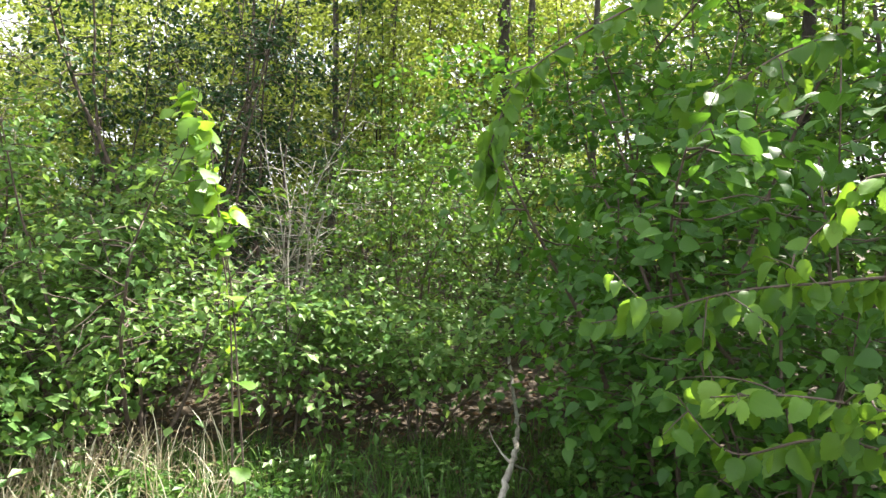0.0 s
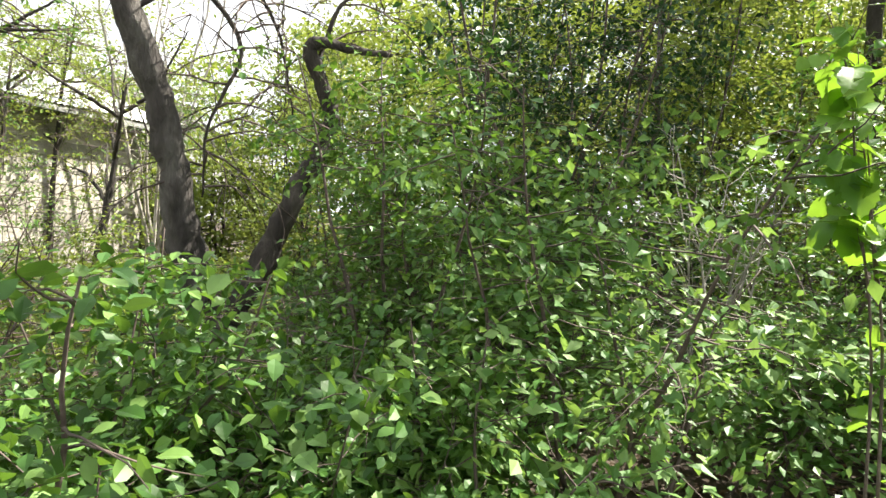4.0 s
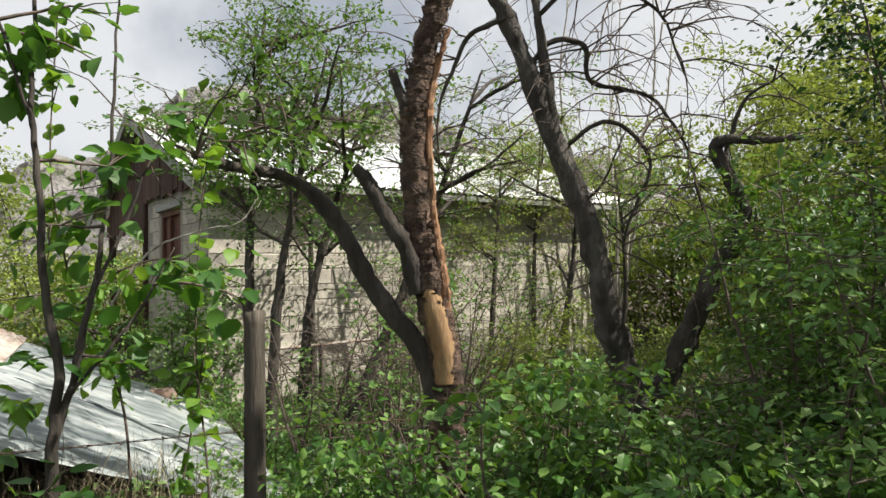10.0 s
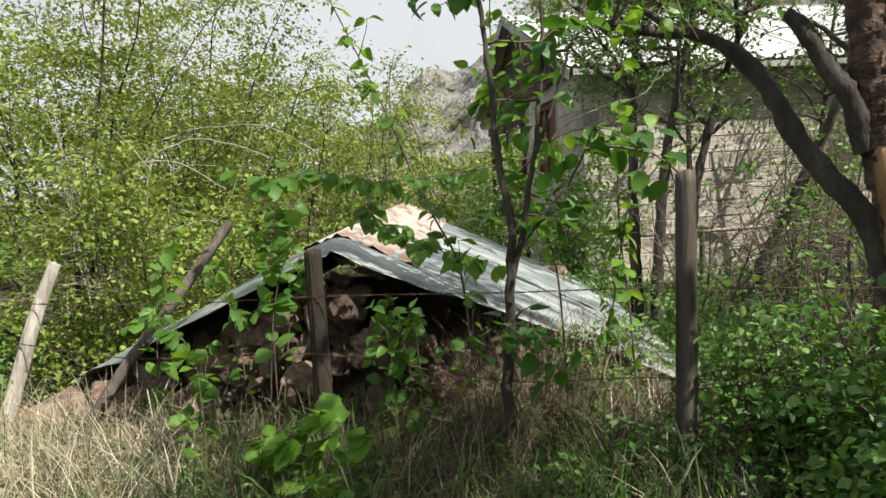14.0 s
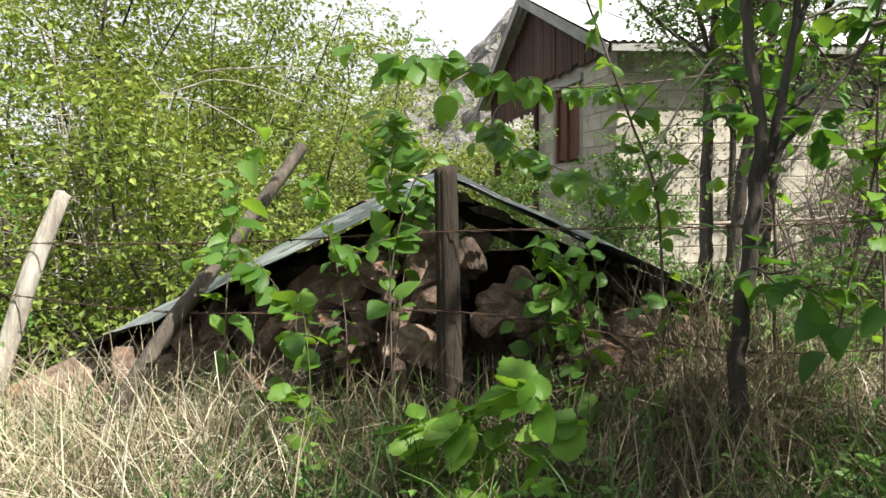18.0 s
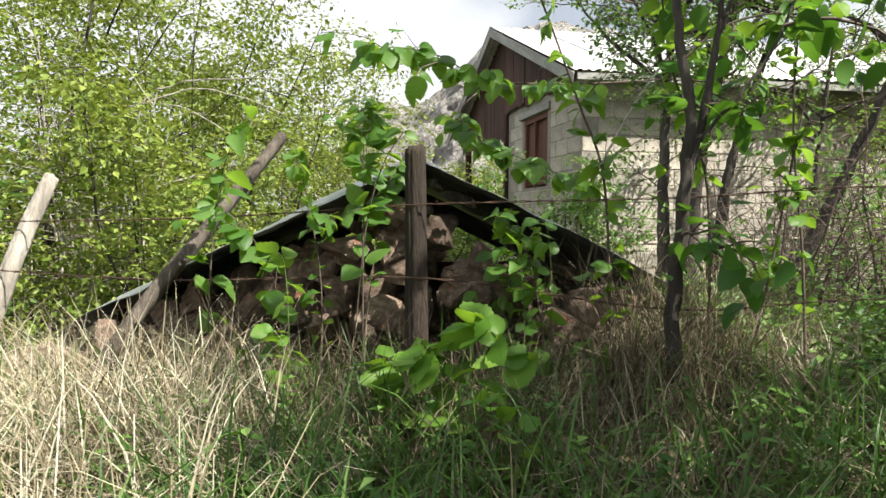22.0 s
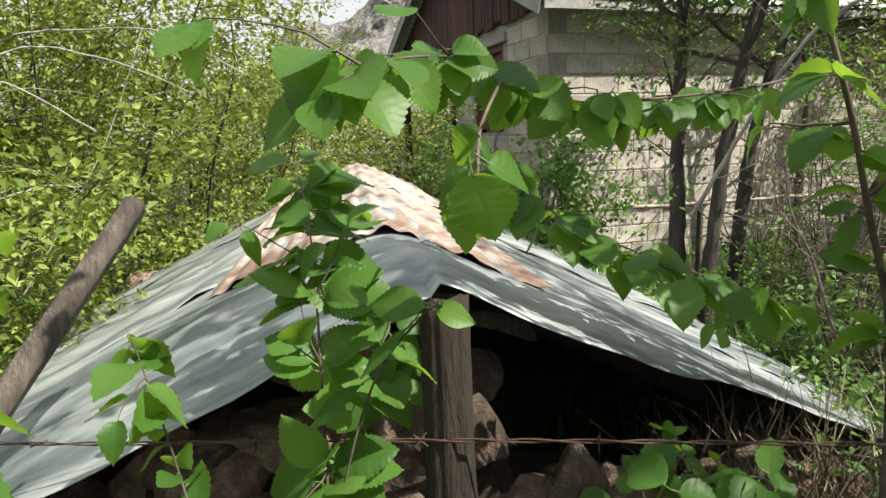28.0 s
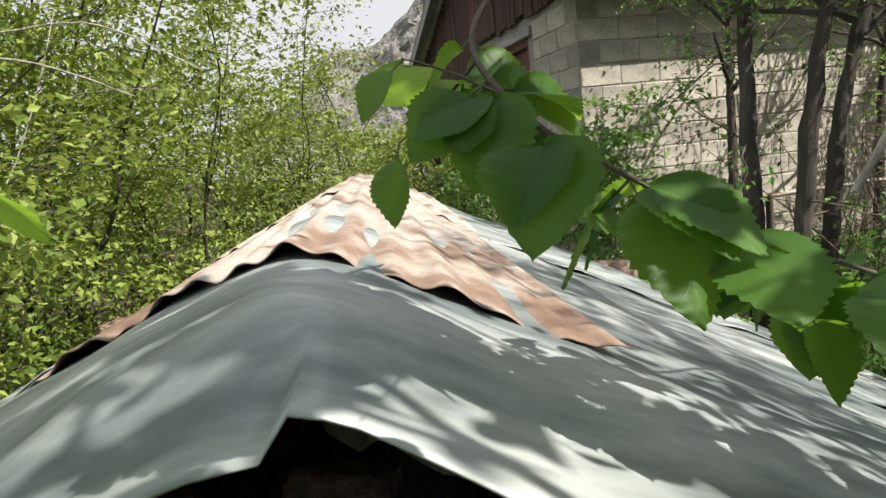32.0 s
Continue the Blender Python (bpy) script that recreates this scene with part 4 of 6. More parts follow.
tree("forked_tree", "forked old fruit tree with grey bark and bare drooping branches", (-2.860, 4.477, 0.194), [
    ([(-2.862, 4.498, 0.152), (-2.865, 4.473, 0.442), (-2.876, 4.439, 0.798), (-2.951, 4.335, 1.171), (-3.031, 4.228, 1.821), (-3.176, 4.055, 2.443), (-3.322, 3.894, 3.021), (-3.431, 3.772, 3.419), (-3.593, 3.655, 3.969)], 0.089, 0.037),
    ([(-2.865, 4.483, 0.483), (-2.820, 4.493, 0.690), (-2.685, 4.600, 0.970), (-2.488, 4.748, 1.492), (-2.334, 4.866, 1.925), (-2.426, 4.748, 2.323), (-2.233, 4.809, 2.346), (-1.991, 4.909, 2.329)], 0.07, 0.013),
    ([(-3.122, 4.117, 2.255), (-3.166, 4.052, 2.500), (-3.193, 4.012, 2.867), (-3.218, 3.959, 3.332), (-3.218, 3.932, 3.804)], 0.042, 0.016),
    ([(-3.276, 3.948, 2.826), (-3.158, 4.033, 3.007), (-3.003, 4.176, 2.969), (-2.974, 4.214, 2.748), (-2.699, 4.475, 2.631), (-2.558, 4.623, 2.262), (-2.515, 4.704, 1.932)], 0.017, 0.005),
    ([(-3.136, 4.089, 2.336), (-2.896, 4.296, 2.495), (-2.730, 4.475, 2.235), (-2.867, 4.372, 1.813), (-2.890, 4.381, 1.434)], 0.014, 0.005),
    ([(-3.220, 3.963, 3.152), (-2.935, 4.140, 3.356), (-2.657, 4.451, 3.165), (-2.542, 4.593, 2.758)], 0.015, 0.004),
    ([(-3.350, 3.821, 3.148), (-3.615, 3.767, 3.078), (-3.799, 3.707, 2.673), (-3.852, 3.722, 2.262)], 0.016, 0.004),
    ([(-2.386, 4.785, 2.265), (-2.300, 4.872, 2.601), (-2.089, 5.003, 2.772)], 0.014, 0.004),
], [0, 4, 6, 26, 14, 26, 14, 6], 0, 0.1, M_FRESH, T_TINY, 12, bark=M_BARK, sides=16, bark_of=(0, 2), sag=-0.16, twig_len=(0.3, 0.8))

# slender fruit trees between the old trees and the house wall
for k, (x, y, h, lean_x, lean_y, n, mt) in enumerate(((-6.53, 3.84, 4.48, -0.09, 0.18, 30, 0), (-6.41, 3.96, 3.94, 0.27, 0.27, 20, 0), (-6.52, 4.39, 3.61, 0.18, 0.45, 14, 0), (-6.01, 4.44, 3.75, 0.54, 0.80, 12, 0), (-8.82, 6.14, 3.73, 0.00, 0.00, 14, 0), (-8.62, 8.08, 4.09, 0.19, 0.00, 14, 0), (-8.40, 9.56, 3.85, 0.00, 0.30, 22, 1), (-8.98, 11.67, 4.68, 0.20, 0.00, 30, 1), (-7.41, 12.40, 4.06, 0.00, 0.00, 8, 0), (-5.93, 7.98, 2.83, 0.19, 0.19, 14, 1))):
    r = np.random.default_rng(60 + k)
    g0 = ground(x, y)
    top = (x + lean_x * 1.6, y + lean_y * 1.6, g0 + h)
    mid = (x + lean_x * 0.6 + r.normal(0, 0.08), y + lean_y * 0.6 + r.normal(0, 0.08), g0 + h * 0.45)
    limbs = [([(x, y, g0 - 0.05), mid, top], 0.055, 0.012)]
    for j in range(8):
        t = r.uniform(0.1, 0.85)
        q = np.array(mid) * (1 - t) + np.array(top) * t
        d = r.normal(0, 1, 2)
        d = d / np.linalg.norm(d) * r.uniform(0.6, 1.25)
        limbs.append(([tuple(q), (q[0] + d[0] * 0.5, q[1] + d[1] * 0.5, q[2] + r.uniform(0.1, 0.4)), (q[0] + d[0], q[1] + d[1], q[2] + r.uniform(0.2, 1.0))], 0.022, 0.006))
    tree("young_fruit_tree", "slender fruit tree with small leaves before the house wall", (x, y, g0 - 0.05), limbs, [n // 2, n // 3 + 2], 0.055, 0.04, (M_FRESH, M_OLIVE)[mt], T_FLAT, 70 + k, bark=M_DBARK, group="slender trees by the wall", sides=7, dense=5.0 if k in (0, 1, 6, 7, 8) else 2.0)

# ---- elm saplings by the fence, with broad leaves ----
tree("elm_sapling", "young elm with dark forked stem and broad leaves", (-3.33, 1.3, 0.2), [
    ([(-3.33, 1.3, 0.1), (-3.335, 1.3, 0.5), (-3.337, 1.31, 0.91), (-3.34, 1.33, 1.2), (-3.35, 1.31, 1.6), (-3.4, 1.28, 2.1), (-3.45, 1.3, 2.7)], 0.022, 0.006),
    ([(-3.337, 1.32, 1.0), (-3.33, 1.38, 1.25), (-3.34, 1.45, 1.55), (-3.42, 1.53, 2.0), (-3.46, 1.58, 2.7)], 0.013, 0.004),
    ([(-3.34, 1.45, 1.55), (-3.38, 1.6, 1.85), (-3.42, 1.75, 2.2)], 0.007, 0.003),
    ([(-3.33, 1.38, 1.2), (-3.25, 1.55, 1.45), (-3.25, 1.7, 1.7)], 0.006, 0.003),
    # last two limbs are added above the view to shade the cellar roof
    ([(-3.4, 1.28, 2.1), (-3.35, 1.15, 2.5), (-3.25, 1.0, 2.85)], 0.006, 0.003),
    ([(-3.45, 1.3, 2.65), (-3.4, 1.45, 2.85), (-3.3, 1.6, 3.0)], 0.006, 0.003),
], [3, 2, 2, 3, 4, 3], 0.085, 0.075, M_BROAD, T_WIDE, 21, bark=M_DBARK, group="elm saplings", sides=8, twig_len=(0.2, 0.45))


LEAF_MESHES = {}


def single_leaves(mat, template, key):
    """A few leaf meshes of length 1, each curled its own way."""
    if key not in LEAF_MESHES:
        LEAF_MESHES[key] = [leaf_mesh("leaf", np.zeros((1, 3)), np.array([[1.0, 0, 0]]), np.array([[0, 0, 1.0]]), [1.0], template, mat, 0.16) for _ in range(6)]
    return LEAF_MESHES[key]


def spray(name, label, pts, r0, leaf, count, mat, template, seed, drop=0.7, fan=1.0, face=None, twigs=0, reach=0.16, category="branch", whorl=0):
    """A shoot with side twigs; each leaf hangs or stands off on its own stalk."""
    r = np.random.default_rng(seed)
    base = np.array(pts[0])
    root = thing(name, label, category, tuple(pts[0]))
    p = spline(np.array(pts) - base, 8 * len(pts))
    part("stem", mesh_from("stem", *joined([tube(p, [r0, r0 * 0.3], 6)]), M_TWIG if r0 > 0.0025 else M_STALK, True), root)
    lines = [p]
    for k in range(twigs):
        i = int(len(p) * (0.2 + 0.75 * (k + r.uniform(0, 0.8)) / max(1, twigs)))
        i = min(i, len(p) - 2)
        w = wander(p[i], p[i + 1] - p[i] + r.normal(0, 0.02, 3) + np.cross(p[i + 1] - p[i], [0, 0, 1.0]) * r.choice([-1.4, 1.4]), reach * r.uniform(0.5, 1.2), 6, 0.15, -0.03, r)
        part("twig", mesh_from("twig", *joined([tube(w, [r0 * 0.5, r0 * 0.2], 4)]), M_TWIG, True), root)
        lines.append(w)
    lens = np.array([np.linalg.norm(np.diff(q, axis=0), axis=1).sum() for q in lines])
    kinds = single_leaves(mat, template, mat.name + str(len(template[0])))
    stalks = []
    for j, q in enumerate(lines):
        m = max(3, int(round(count * lens[j] / lens.sum())))
        for k in range(m):
            t = 0.15 + 0.85 * k / (m - 1)
            if whorl:
                knots = max(2, m // whorl)
                t = 0.2 + 0.8 * round((t - 0.15) / 0.85 * (knots - 1)) / (knots - 1) + r.uniform(-0.012, 0.0)
            t *= len(q) - 1
            i = min(int(t), len(q) - 2)
            pos = q[i] + (q[i + 1] - q[i]) * (t - i)
            d = unit(q[i + 1] - q[i])
            s = unit(np.cross(d, [0, 0, 1.0]) + 1e-4)
            out = d * r.uniform(0.1, 0.7) + fan * s * (1 if k % 2 else -1) * r.uniform(0.3, 1.0) + r.normal(0, 0.25, 3)
            out[2] -= drop * r.uniform(0.3, 1.3)
            out = unit(out)
            up = np.array([0, 0, 1.0]) + r.normal(0, 0.45, 3)
            if face is not None:
                up = up * 0.6 + np.array(face)
            y = unit(np.cross(up, out))
            z = np.cross(out, y)
            size = leaf * r.uniform(0.6, 1.15) * (0.75 if k == m - 1 else 1.0)
            foot = pos + out * leaf * 0.14
            stalks.append(tube([pos, foot + out * 0.002], [0.0012, 0.0009], 4, cap=False))
            lf = part("leaf", kinds[r.integers(6)], root)
            lf.matrix_basis = Matrix([[out[c] * size, y[c] * size, z[c] * size, foot[c]] for c in range(3)] + [[0, 0, 0, 1]])
    part("leaf_stalk", mesh_from("leaf_stalk", *joined(stalks), M_STALK), root, kind="stuff")
    return root


# branches over the front of the roof, close to the eye
spray("elm_branch", "leafy elm branch reaching over the cellar roof", [(-4.15, 1.95, 1.6), (-4.05, 1.5, 1.53), (-4.02, 1.2, 1.5), (-4.0, 0.92, 1.49), (-3.9, 0.7, 1.54), (-3.79, 0.5, 1.53), (-3.76, 0.4, 1.49)], 0.004, 0.078, 92, M_LEAF1, T_HERO, 31, 0.9, face=(0.4, -0.3, 0.25), twigs=7, reach=0.17, whorl=5)
def leafed_twig(label, pts, r0, leaves):
    """A twig with a few leaves set one by one: foot, way of the tip, way it faces, length, breadth."""
    base = np.array(pts[0])
    root = thing("elm_branch", label, "branch", tuple(pts[0]))
    part("stem", mesh_from("stem", *joined([tube(spline(np.array(pts) - base, 8 * len(pts)), [r0, r0 * 0.5], 6)]), M_TWIG, True), root)
    kinds = single_leaves(M_LEAF1, T_HERO, M_LEAF1.name + str(len(T_HERO[0])))
    for k, (foot, way, face, size, wide) in enumerate(leaves):
        out = unit(way)
        y = unit(np.cross(face, out))
        z = np.cross(out, y)
        f = np.array(foot) - base
        part("leaf_stalk", mesh_from("leaf_stalk", *joined([tube([f - out * 0.014 + [0, 0, 0.004], f + out * 0.004], [0.0012, 0.001], 5, cap=False)]), M_STALK), root)
        lf = part("leaf", kinds[k % 6], root)
        lf.matrix_basis = Matrix([[out[c] * size, y[c] * size * wide, z[c] * size, f[c]] for c in range(3)] + [[0, 0, 0, 1]])
    return root


leafed_twig("short elm twig with large hanging leaves", [(-3.9, 0.72, 1.53), (-3.721, 0.579, 1.458), (-3.668, 0.541, 1.428), (-3.631, 0.519, 1.402), (-3.619, 0.511, 1.398)], 0.0024, [
    ((-3.616, 0.504, 1.4), (0.05, 0.28, -0.95), (0.72, -0.62, 0.3), 0.078, 1.22),
    ((-3.642, 0.511, 1.387), (-0.28, -0.1, -0.95), (0.35, -0.9, 0.1), 0.084, 0.75),
    ((-3.653, 0.519, 1.402), (-0.45, -0.5, -0.55), (0.4, -0.5, 0.75), 0.056, 0.9),
    ((-3.631, 0.53, 1.409), (0.15, 0.75, -0.35), (0.5, -0.3, 0.8), 0.06, 1.0),
    ((-3.676, 0.549, 1.432), (-0.2, 0.6, -0.5), (0.5, -0.4, 0.7), 0.056, 1.0),
    ((-3.691, 0.556, 1.443), (-0.5, -0.3, -0.5), (0.5, -0.6, 0.5), 0.056, 1.0),
])
leafed_twig("low elm twig with dark leaves beside the split post", [(-3.84, 0.36, 0.5), (-3.83, 0.4, 0.9), (-3.8, 0.45, 1.12), (-3.74, 0.5, 1.225), (-3.715, 0.515, 1.24)], 0.0024, [
    ((-3.72, 0.51, 1.24), (-0.1, 0.75, -0.5), (-0.2, -0.8, 0.45), 0.055, 0.75),
    ((-3.735, 0.5, 1.235), (-0.6, -0.6, 0.1), (-0.2, -0.8, 0.45), 0.08, 0.7),
    ((-3.75, 0.49, 1.215), (0.1, -0.8, -0.3), (-0.2, -0.8, 0.45), 0.09, 0.85),
    ((-3.78, 0.46, 1.17), (0.2, 0.8, -0.3), (-0.2, -0.8, 0.45), 0.08, 0.9),
    ((-3.8, 0.44, 1.13), (-0.2, -0.8, -0.3), (-0.2, -0.8, 0.45), 0.085, 0.85),
])
spray("elm_branch", "hanging elm twig with broad sunlit leaves", [(-4.35, 1.1, 1.56), (-4.3, 0.94, 1.43), (-4.2, 0.92, 1.34), (-4.12, 0.98, 1.27), (-4.06, 1.1, 1.2), (-4.0, 1.3, 1.12), (-3.95, 1.5, 1.05)], 0.0035, 0.098, 78, M_LEAF1, T_HERO, 33, 0.75, face=(0.25, -0.2, 0.5), twigs=7, reach=0.14, whorl=5)
spray("elm_branch", "upright leafy shoot before the stone wall", [(-3.84, 0.39, 0.4), (-3.86, 0.4, 0.9), (-3.89, 0.41, 1.2), (-3.98, 0.43, 1.3), (-4.14, 0.455, 1.4)], 0.003, 0.09, 70, M_LEAF1, T_HERO, 134, 0.4, face=(0.4, -0.3, 0.3), twigs=7, reach=0.12, whorl=5)
spray("elm_branch", "low leafy shoot over the stones", [(-3.95, 0.42, 0.5), (-3.97, 0.48, 0.9), (-3.99, 0.52, 1.06), (-4.02, 0.57, 1.15)], 0.0028, 0.07, 40, M_LEAF1, T_HERO, 135, 0.5, face=(0.4, -0.3, 0.3), twigs=4, reach=0.13, whorl=5)
spray("elm_branch", "leafy shoot before the gable stones", [(-3.75, 0.85, 0.35), (-3.78, 0.88, 0.6), (-3.8, 0.94, 0.75), (-3.85, 1.05, 0.85)], 0.003, 0.07, 40, M_LEAF1, T_HERO, 137, 0.6, face=(0.5, -0.3, 0.3), twigs=6, reach=0.18, whorl=5)
spray("elm_branch", "leafy shoot with dark leaves at the foot of the stones", [(-3.8, 0.1, 0.3), (-3.82, 0.12, 0.6), (-3.8, 0.05, 0.85), (-3.84, -0.08, 1.0)], 0.003, 0.07, 60, M_LEAF1, T_HERO, 138, 0.6, face=(0.5, -0.3, 0.3), twigs=6, reach=0.18, whorl=5)
spray("elm_branch", "arching shoot with broad leaves before the roof", [(-3.93, -0.12, 0.4), (-3.97, -0.1, 0.8), (-4.0, -0.06, 1.1), (-3.98, 0.0, 1.26)], 0.003, 0.09, 30, M_LEAF1, T_BROAD, 36, 0.5, twigs=4)
spray("elm_branch", "leafy shoot by the split post", [(-3.86, 0.24, 0.3), (-3.9, 0.26, 0.7), (-3.92, 0.22, 1.0), (-3.94, 0.18, 1.2)], 0.003, 0.065, 44, M_LEAF1, T_BROAD, 37, 0.5, twigs=4)
spray("elm_branch", "leafy shoot before the stones", [(-3.75, 0.86, 0.3), (-3.78, 0.9, 0.6), (-3.76, 0.95, 0.8), (-3.72, 1.0, 0.92)], 0.003, 0.065, 26, M_LEAF1, T_BROAD, 38, 0.5, twigs=4)
spray("elm_branch", "elm shoot with lime-green leaves behind the fence post", [(-3.35, 1.9, 0.2), (-3.37, 1.88, 0.8), (-3.4, 1.85, 1.3), (-3.38, 1.86, 1.8), (-3.32, 1.9, 2.3)], 0.006, 0.08, 84, M_LIME, T_BROAD, 139, 0.6, twigs=7, reach=0.2, whorl=4)
spray("elm_branch", "leafy shoot with toothed leaves in the shade of the stones", [(-3.58, 0.98, 0.3), (-3.6, 0.96, 0.6), (-3.66, 0.93, 0.85), (-3.72, 0.9, 0.98)], 0.003, 0.08, 44, M_LEAF1, T_HERO, 151, 0.5, twigs=6, reach=0.14, whorl=5)
spray("elm_branch", "low leafy shoot in the brown grass", [(-3.45, 1.14, 0.3), (-3.47, 1.16, 0.6), (-3.52, 1.18, 0.8)], 0.003, 0.075, 30, M_LEAF1, T_HERO, 152, 0.5, twigs=4, reach=0.16, whorl=5)
for k, (x, y, z, n, m, sz) in enumerate(((-3.26, 0.46, 0.58, 16, M_LIME, 0.125), (-3.19, 0.61, 0.63, 14, M_LIME, 0.12), (-3.34, 0.4, 0.52, 13, M_LIME, 0.11), (-3.59, 0.10, 0.82, 10, M_LIME, 0.075), (-3.48, 0.08, 0.61, 9, M_LIME, 0.062), (-2.99, 0.55, 0.51, 8, M_LIME, 0.062), (-3.57, 0.86, 0.81, 10, M_BROAD, 0.070), (-3.6, 0.98, 0.91, 11, M_BROAD, 0.070))):
    g0 = ground(x, y)
    spray("lime_seedling", "low shoot with bright lime-green leaves in the grass", [(x, y, g0), (x + 0.02, y + 0.01, (g0 + z) / 2), (x, y, z), (x - 0.03, y - 0.04, z + 0.04)], 0.002, sz, n + 5, M_LIME if m is M_LIME else M_LEAF1, T_BROAD, 140 + k, 0.25, category="seedling")

for k, (pts, n, m) in enumerate((
    ([(-3.62, 1.25, 0.3), (-3.6, 1.23, 0.74), (-3.59, 1.19, 1.11), (-3.58, 1.09, 1.33), (-3.58, 1.02, 1.49), (-3.62, 0.93, 1.75), (-3.64, 0.85, 1.95), (-3.65, 0.73, 2.22), (-3.65, 0.6, 2.45)], 84, M_LEAF1),
    ([(-3.6, 1.68, 0.2), (-3.58, 1.65, 0.95), (-3.58, 1.58, 1.26), (-3.58, 1.47, 1.48), (-3.58, 1.42, 1.72), (-3.58, 1.38, 2.02), (-3.58, 1.4, 2.5), (-3.58, 1.42, 2.8)], 104, M_LIME),
    ([(-3.5, 1.72, 0.2), (-3.45, 1.8, 0.7), (-3.42, 1.86, 1.1), (-3.4, 1.92, 1.45)], 34, M_LEAF1),
    ([(-3.58, 1.47, 1.48), (-3.5, 1.6, 1.62), (-3.4, 1.75, 1.66), (-3.3, 1.9, 1.6)], 30, M_LIME),
)):
    spray("elm_branch", "elm shoot with lime-green leaves beside the fence", pts, 0.006, 0.078, n, m, T_BROAD, 180 + k, 0.6, twigs=7, reach=0.17, whorl=4)

shrub("bare_poplar", "tall bare poplar with pale upright twigs far behind", (-8.08, 13.66), 9.5, 0.8, 7, 160, 0.05, 0, M_FRESH, T_TINY, 330, "tree", bark=M_PALE, up_bias=3.0, stem_r=0.045, low=0.3, lift=0.2)

# ---- the thicket at the start ----
spray("linden_sapling", "slim sapling with a tuft of large pale green leaves", [(-0.2, 2.86, 0.0), (-0.24, 2.86, 0.6), (-0.27, 2.85, 1.1), (-0.33, 2.85, 1.5), (-0.37, 2.85, 1.85)], 0.006, 0.12, 12, M_LIME, T_BROAD, 41, 0.4, category="sapling")
spray("linden_sapling", "tuft of large hanging pale green leaves on a slim stem", [(-0.27, 2.87, 0.0), (-0.28, 2.87, 1.0), (-0.36, 2.86, 1.5), (-0.4, 2.86, 1.8), (-0.47, 2.86, 1.98)], 0.005, 0.11, 20, M_LIME, T_BROAD, 241, 0.8, fan=1.3, twigs=5, reach=0.2, category="sapling")
for k, (pts, n, lf) in enumerate((
    ([(1.5, 2.6, 2.2), (1.44, 2.01, 2.39), (1.1, 1.97, 2.2), (0.83, 1.91, 2.04), (0.65, 1.89, 1.9), (0.55, 1.84, 1.71), (0.54, 1.84, 1.63)], 98, 0.078),
    ([(1.6, 2.2, 2.0), (1.57, 1.65, 2.05), (1.37, 1.63, 1.99), (1.18, 1.62, 1.88), (1.09, 1.64, 1.8)], 61, 0.082),
    ([(1.55, 1.6, 1.2), (1.28, 1.14, 1.39), (1.1, 1.18, 1.38), (0.95, 1.26, 1.35), (0.8, 1.34, 1.29), (0.68, 1.42, 1.25)], 78, 0.066),
    ([(1.5, 1.4, 1.5), (1.11, 0.99, 1.59), (1.03, 1.01, 1.6), (1.0, 1.06, 1.51)], 42, 0.055),
    ([(1.4, 1.3, 0.9), (1.07, 0.91, 1.16), (1.02, 0.97, 1.18), (0.93, 1.05, 1.18), (0.81, 1.12, 1.16)], 56, 0.058),
    ([(1.4, 1.3, 0.7), (1.19, 1.02, 1.03), (1.06, 1.11, 1.06), (0.92, 1.19, 1.01), (0.86, 1.31, 1.1)], 56, 0.062),
)):
    spray("linden_branch", "linden branch with broad hanging leaves by the path", pts, 0.005, lf, n, M_LEAF1 if k not in (3, 4) else M_LIME, T_BROAD, 260 + k, 0.8, twigs=5, reach=0.2)
spray("linden_shoot", "tuft of large pale green leaves on a slim stem", [(-0.29, 2.85, 1.2), (-0.32, 2.85, 1.4), (-0.36, 2.85, 1.65), (-0.39, 2.85, 1.88)], 0.004, 0.125, 28, M_LIME, T_BROAD, 42, 0.9, face=(0.15, -0.6, 0.3), twigs=5, reach=0.14, category="sapling")
def dead_stick(name, label, pts, r0, r1, mat, forks=0, seed=0, category="stick"):
    """A bare crooked stick, with a few bare side twigs."""
    r = np.random.default_rng(seed)
    base = np.array(pts[0])
    root = thing(name, label, category, tuple(pts[0]))
    p = spline(np.array(pts) - base, 9 * len(pts))
    p[1:-1] += r.normal(0, r0 * 0.2, (len(p) - 2, 3))
    part("stem", mesh_from("stem", *joined([tube(p, [r0, r1], 7, 0.08)]), mat, True), root)
    for _ in range(forks):
        i = r.integers(3, len(p) - 3)
        w = wander(p[i], unit(p[i + 1] - p[i]) + r.normal(0, 0.7, 3), r.uniform(0.12, 0.5), 7, 0.2, -0.02, r)
        part("twig", mesh_from("twig", *joined([tube(w, [r1 * 0.7, 0.001], 5)]), mat, True), root)
    return root


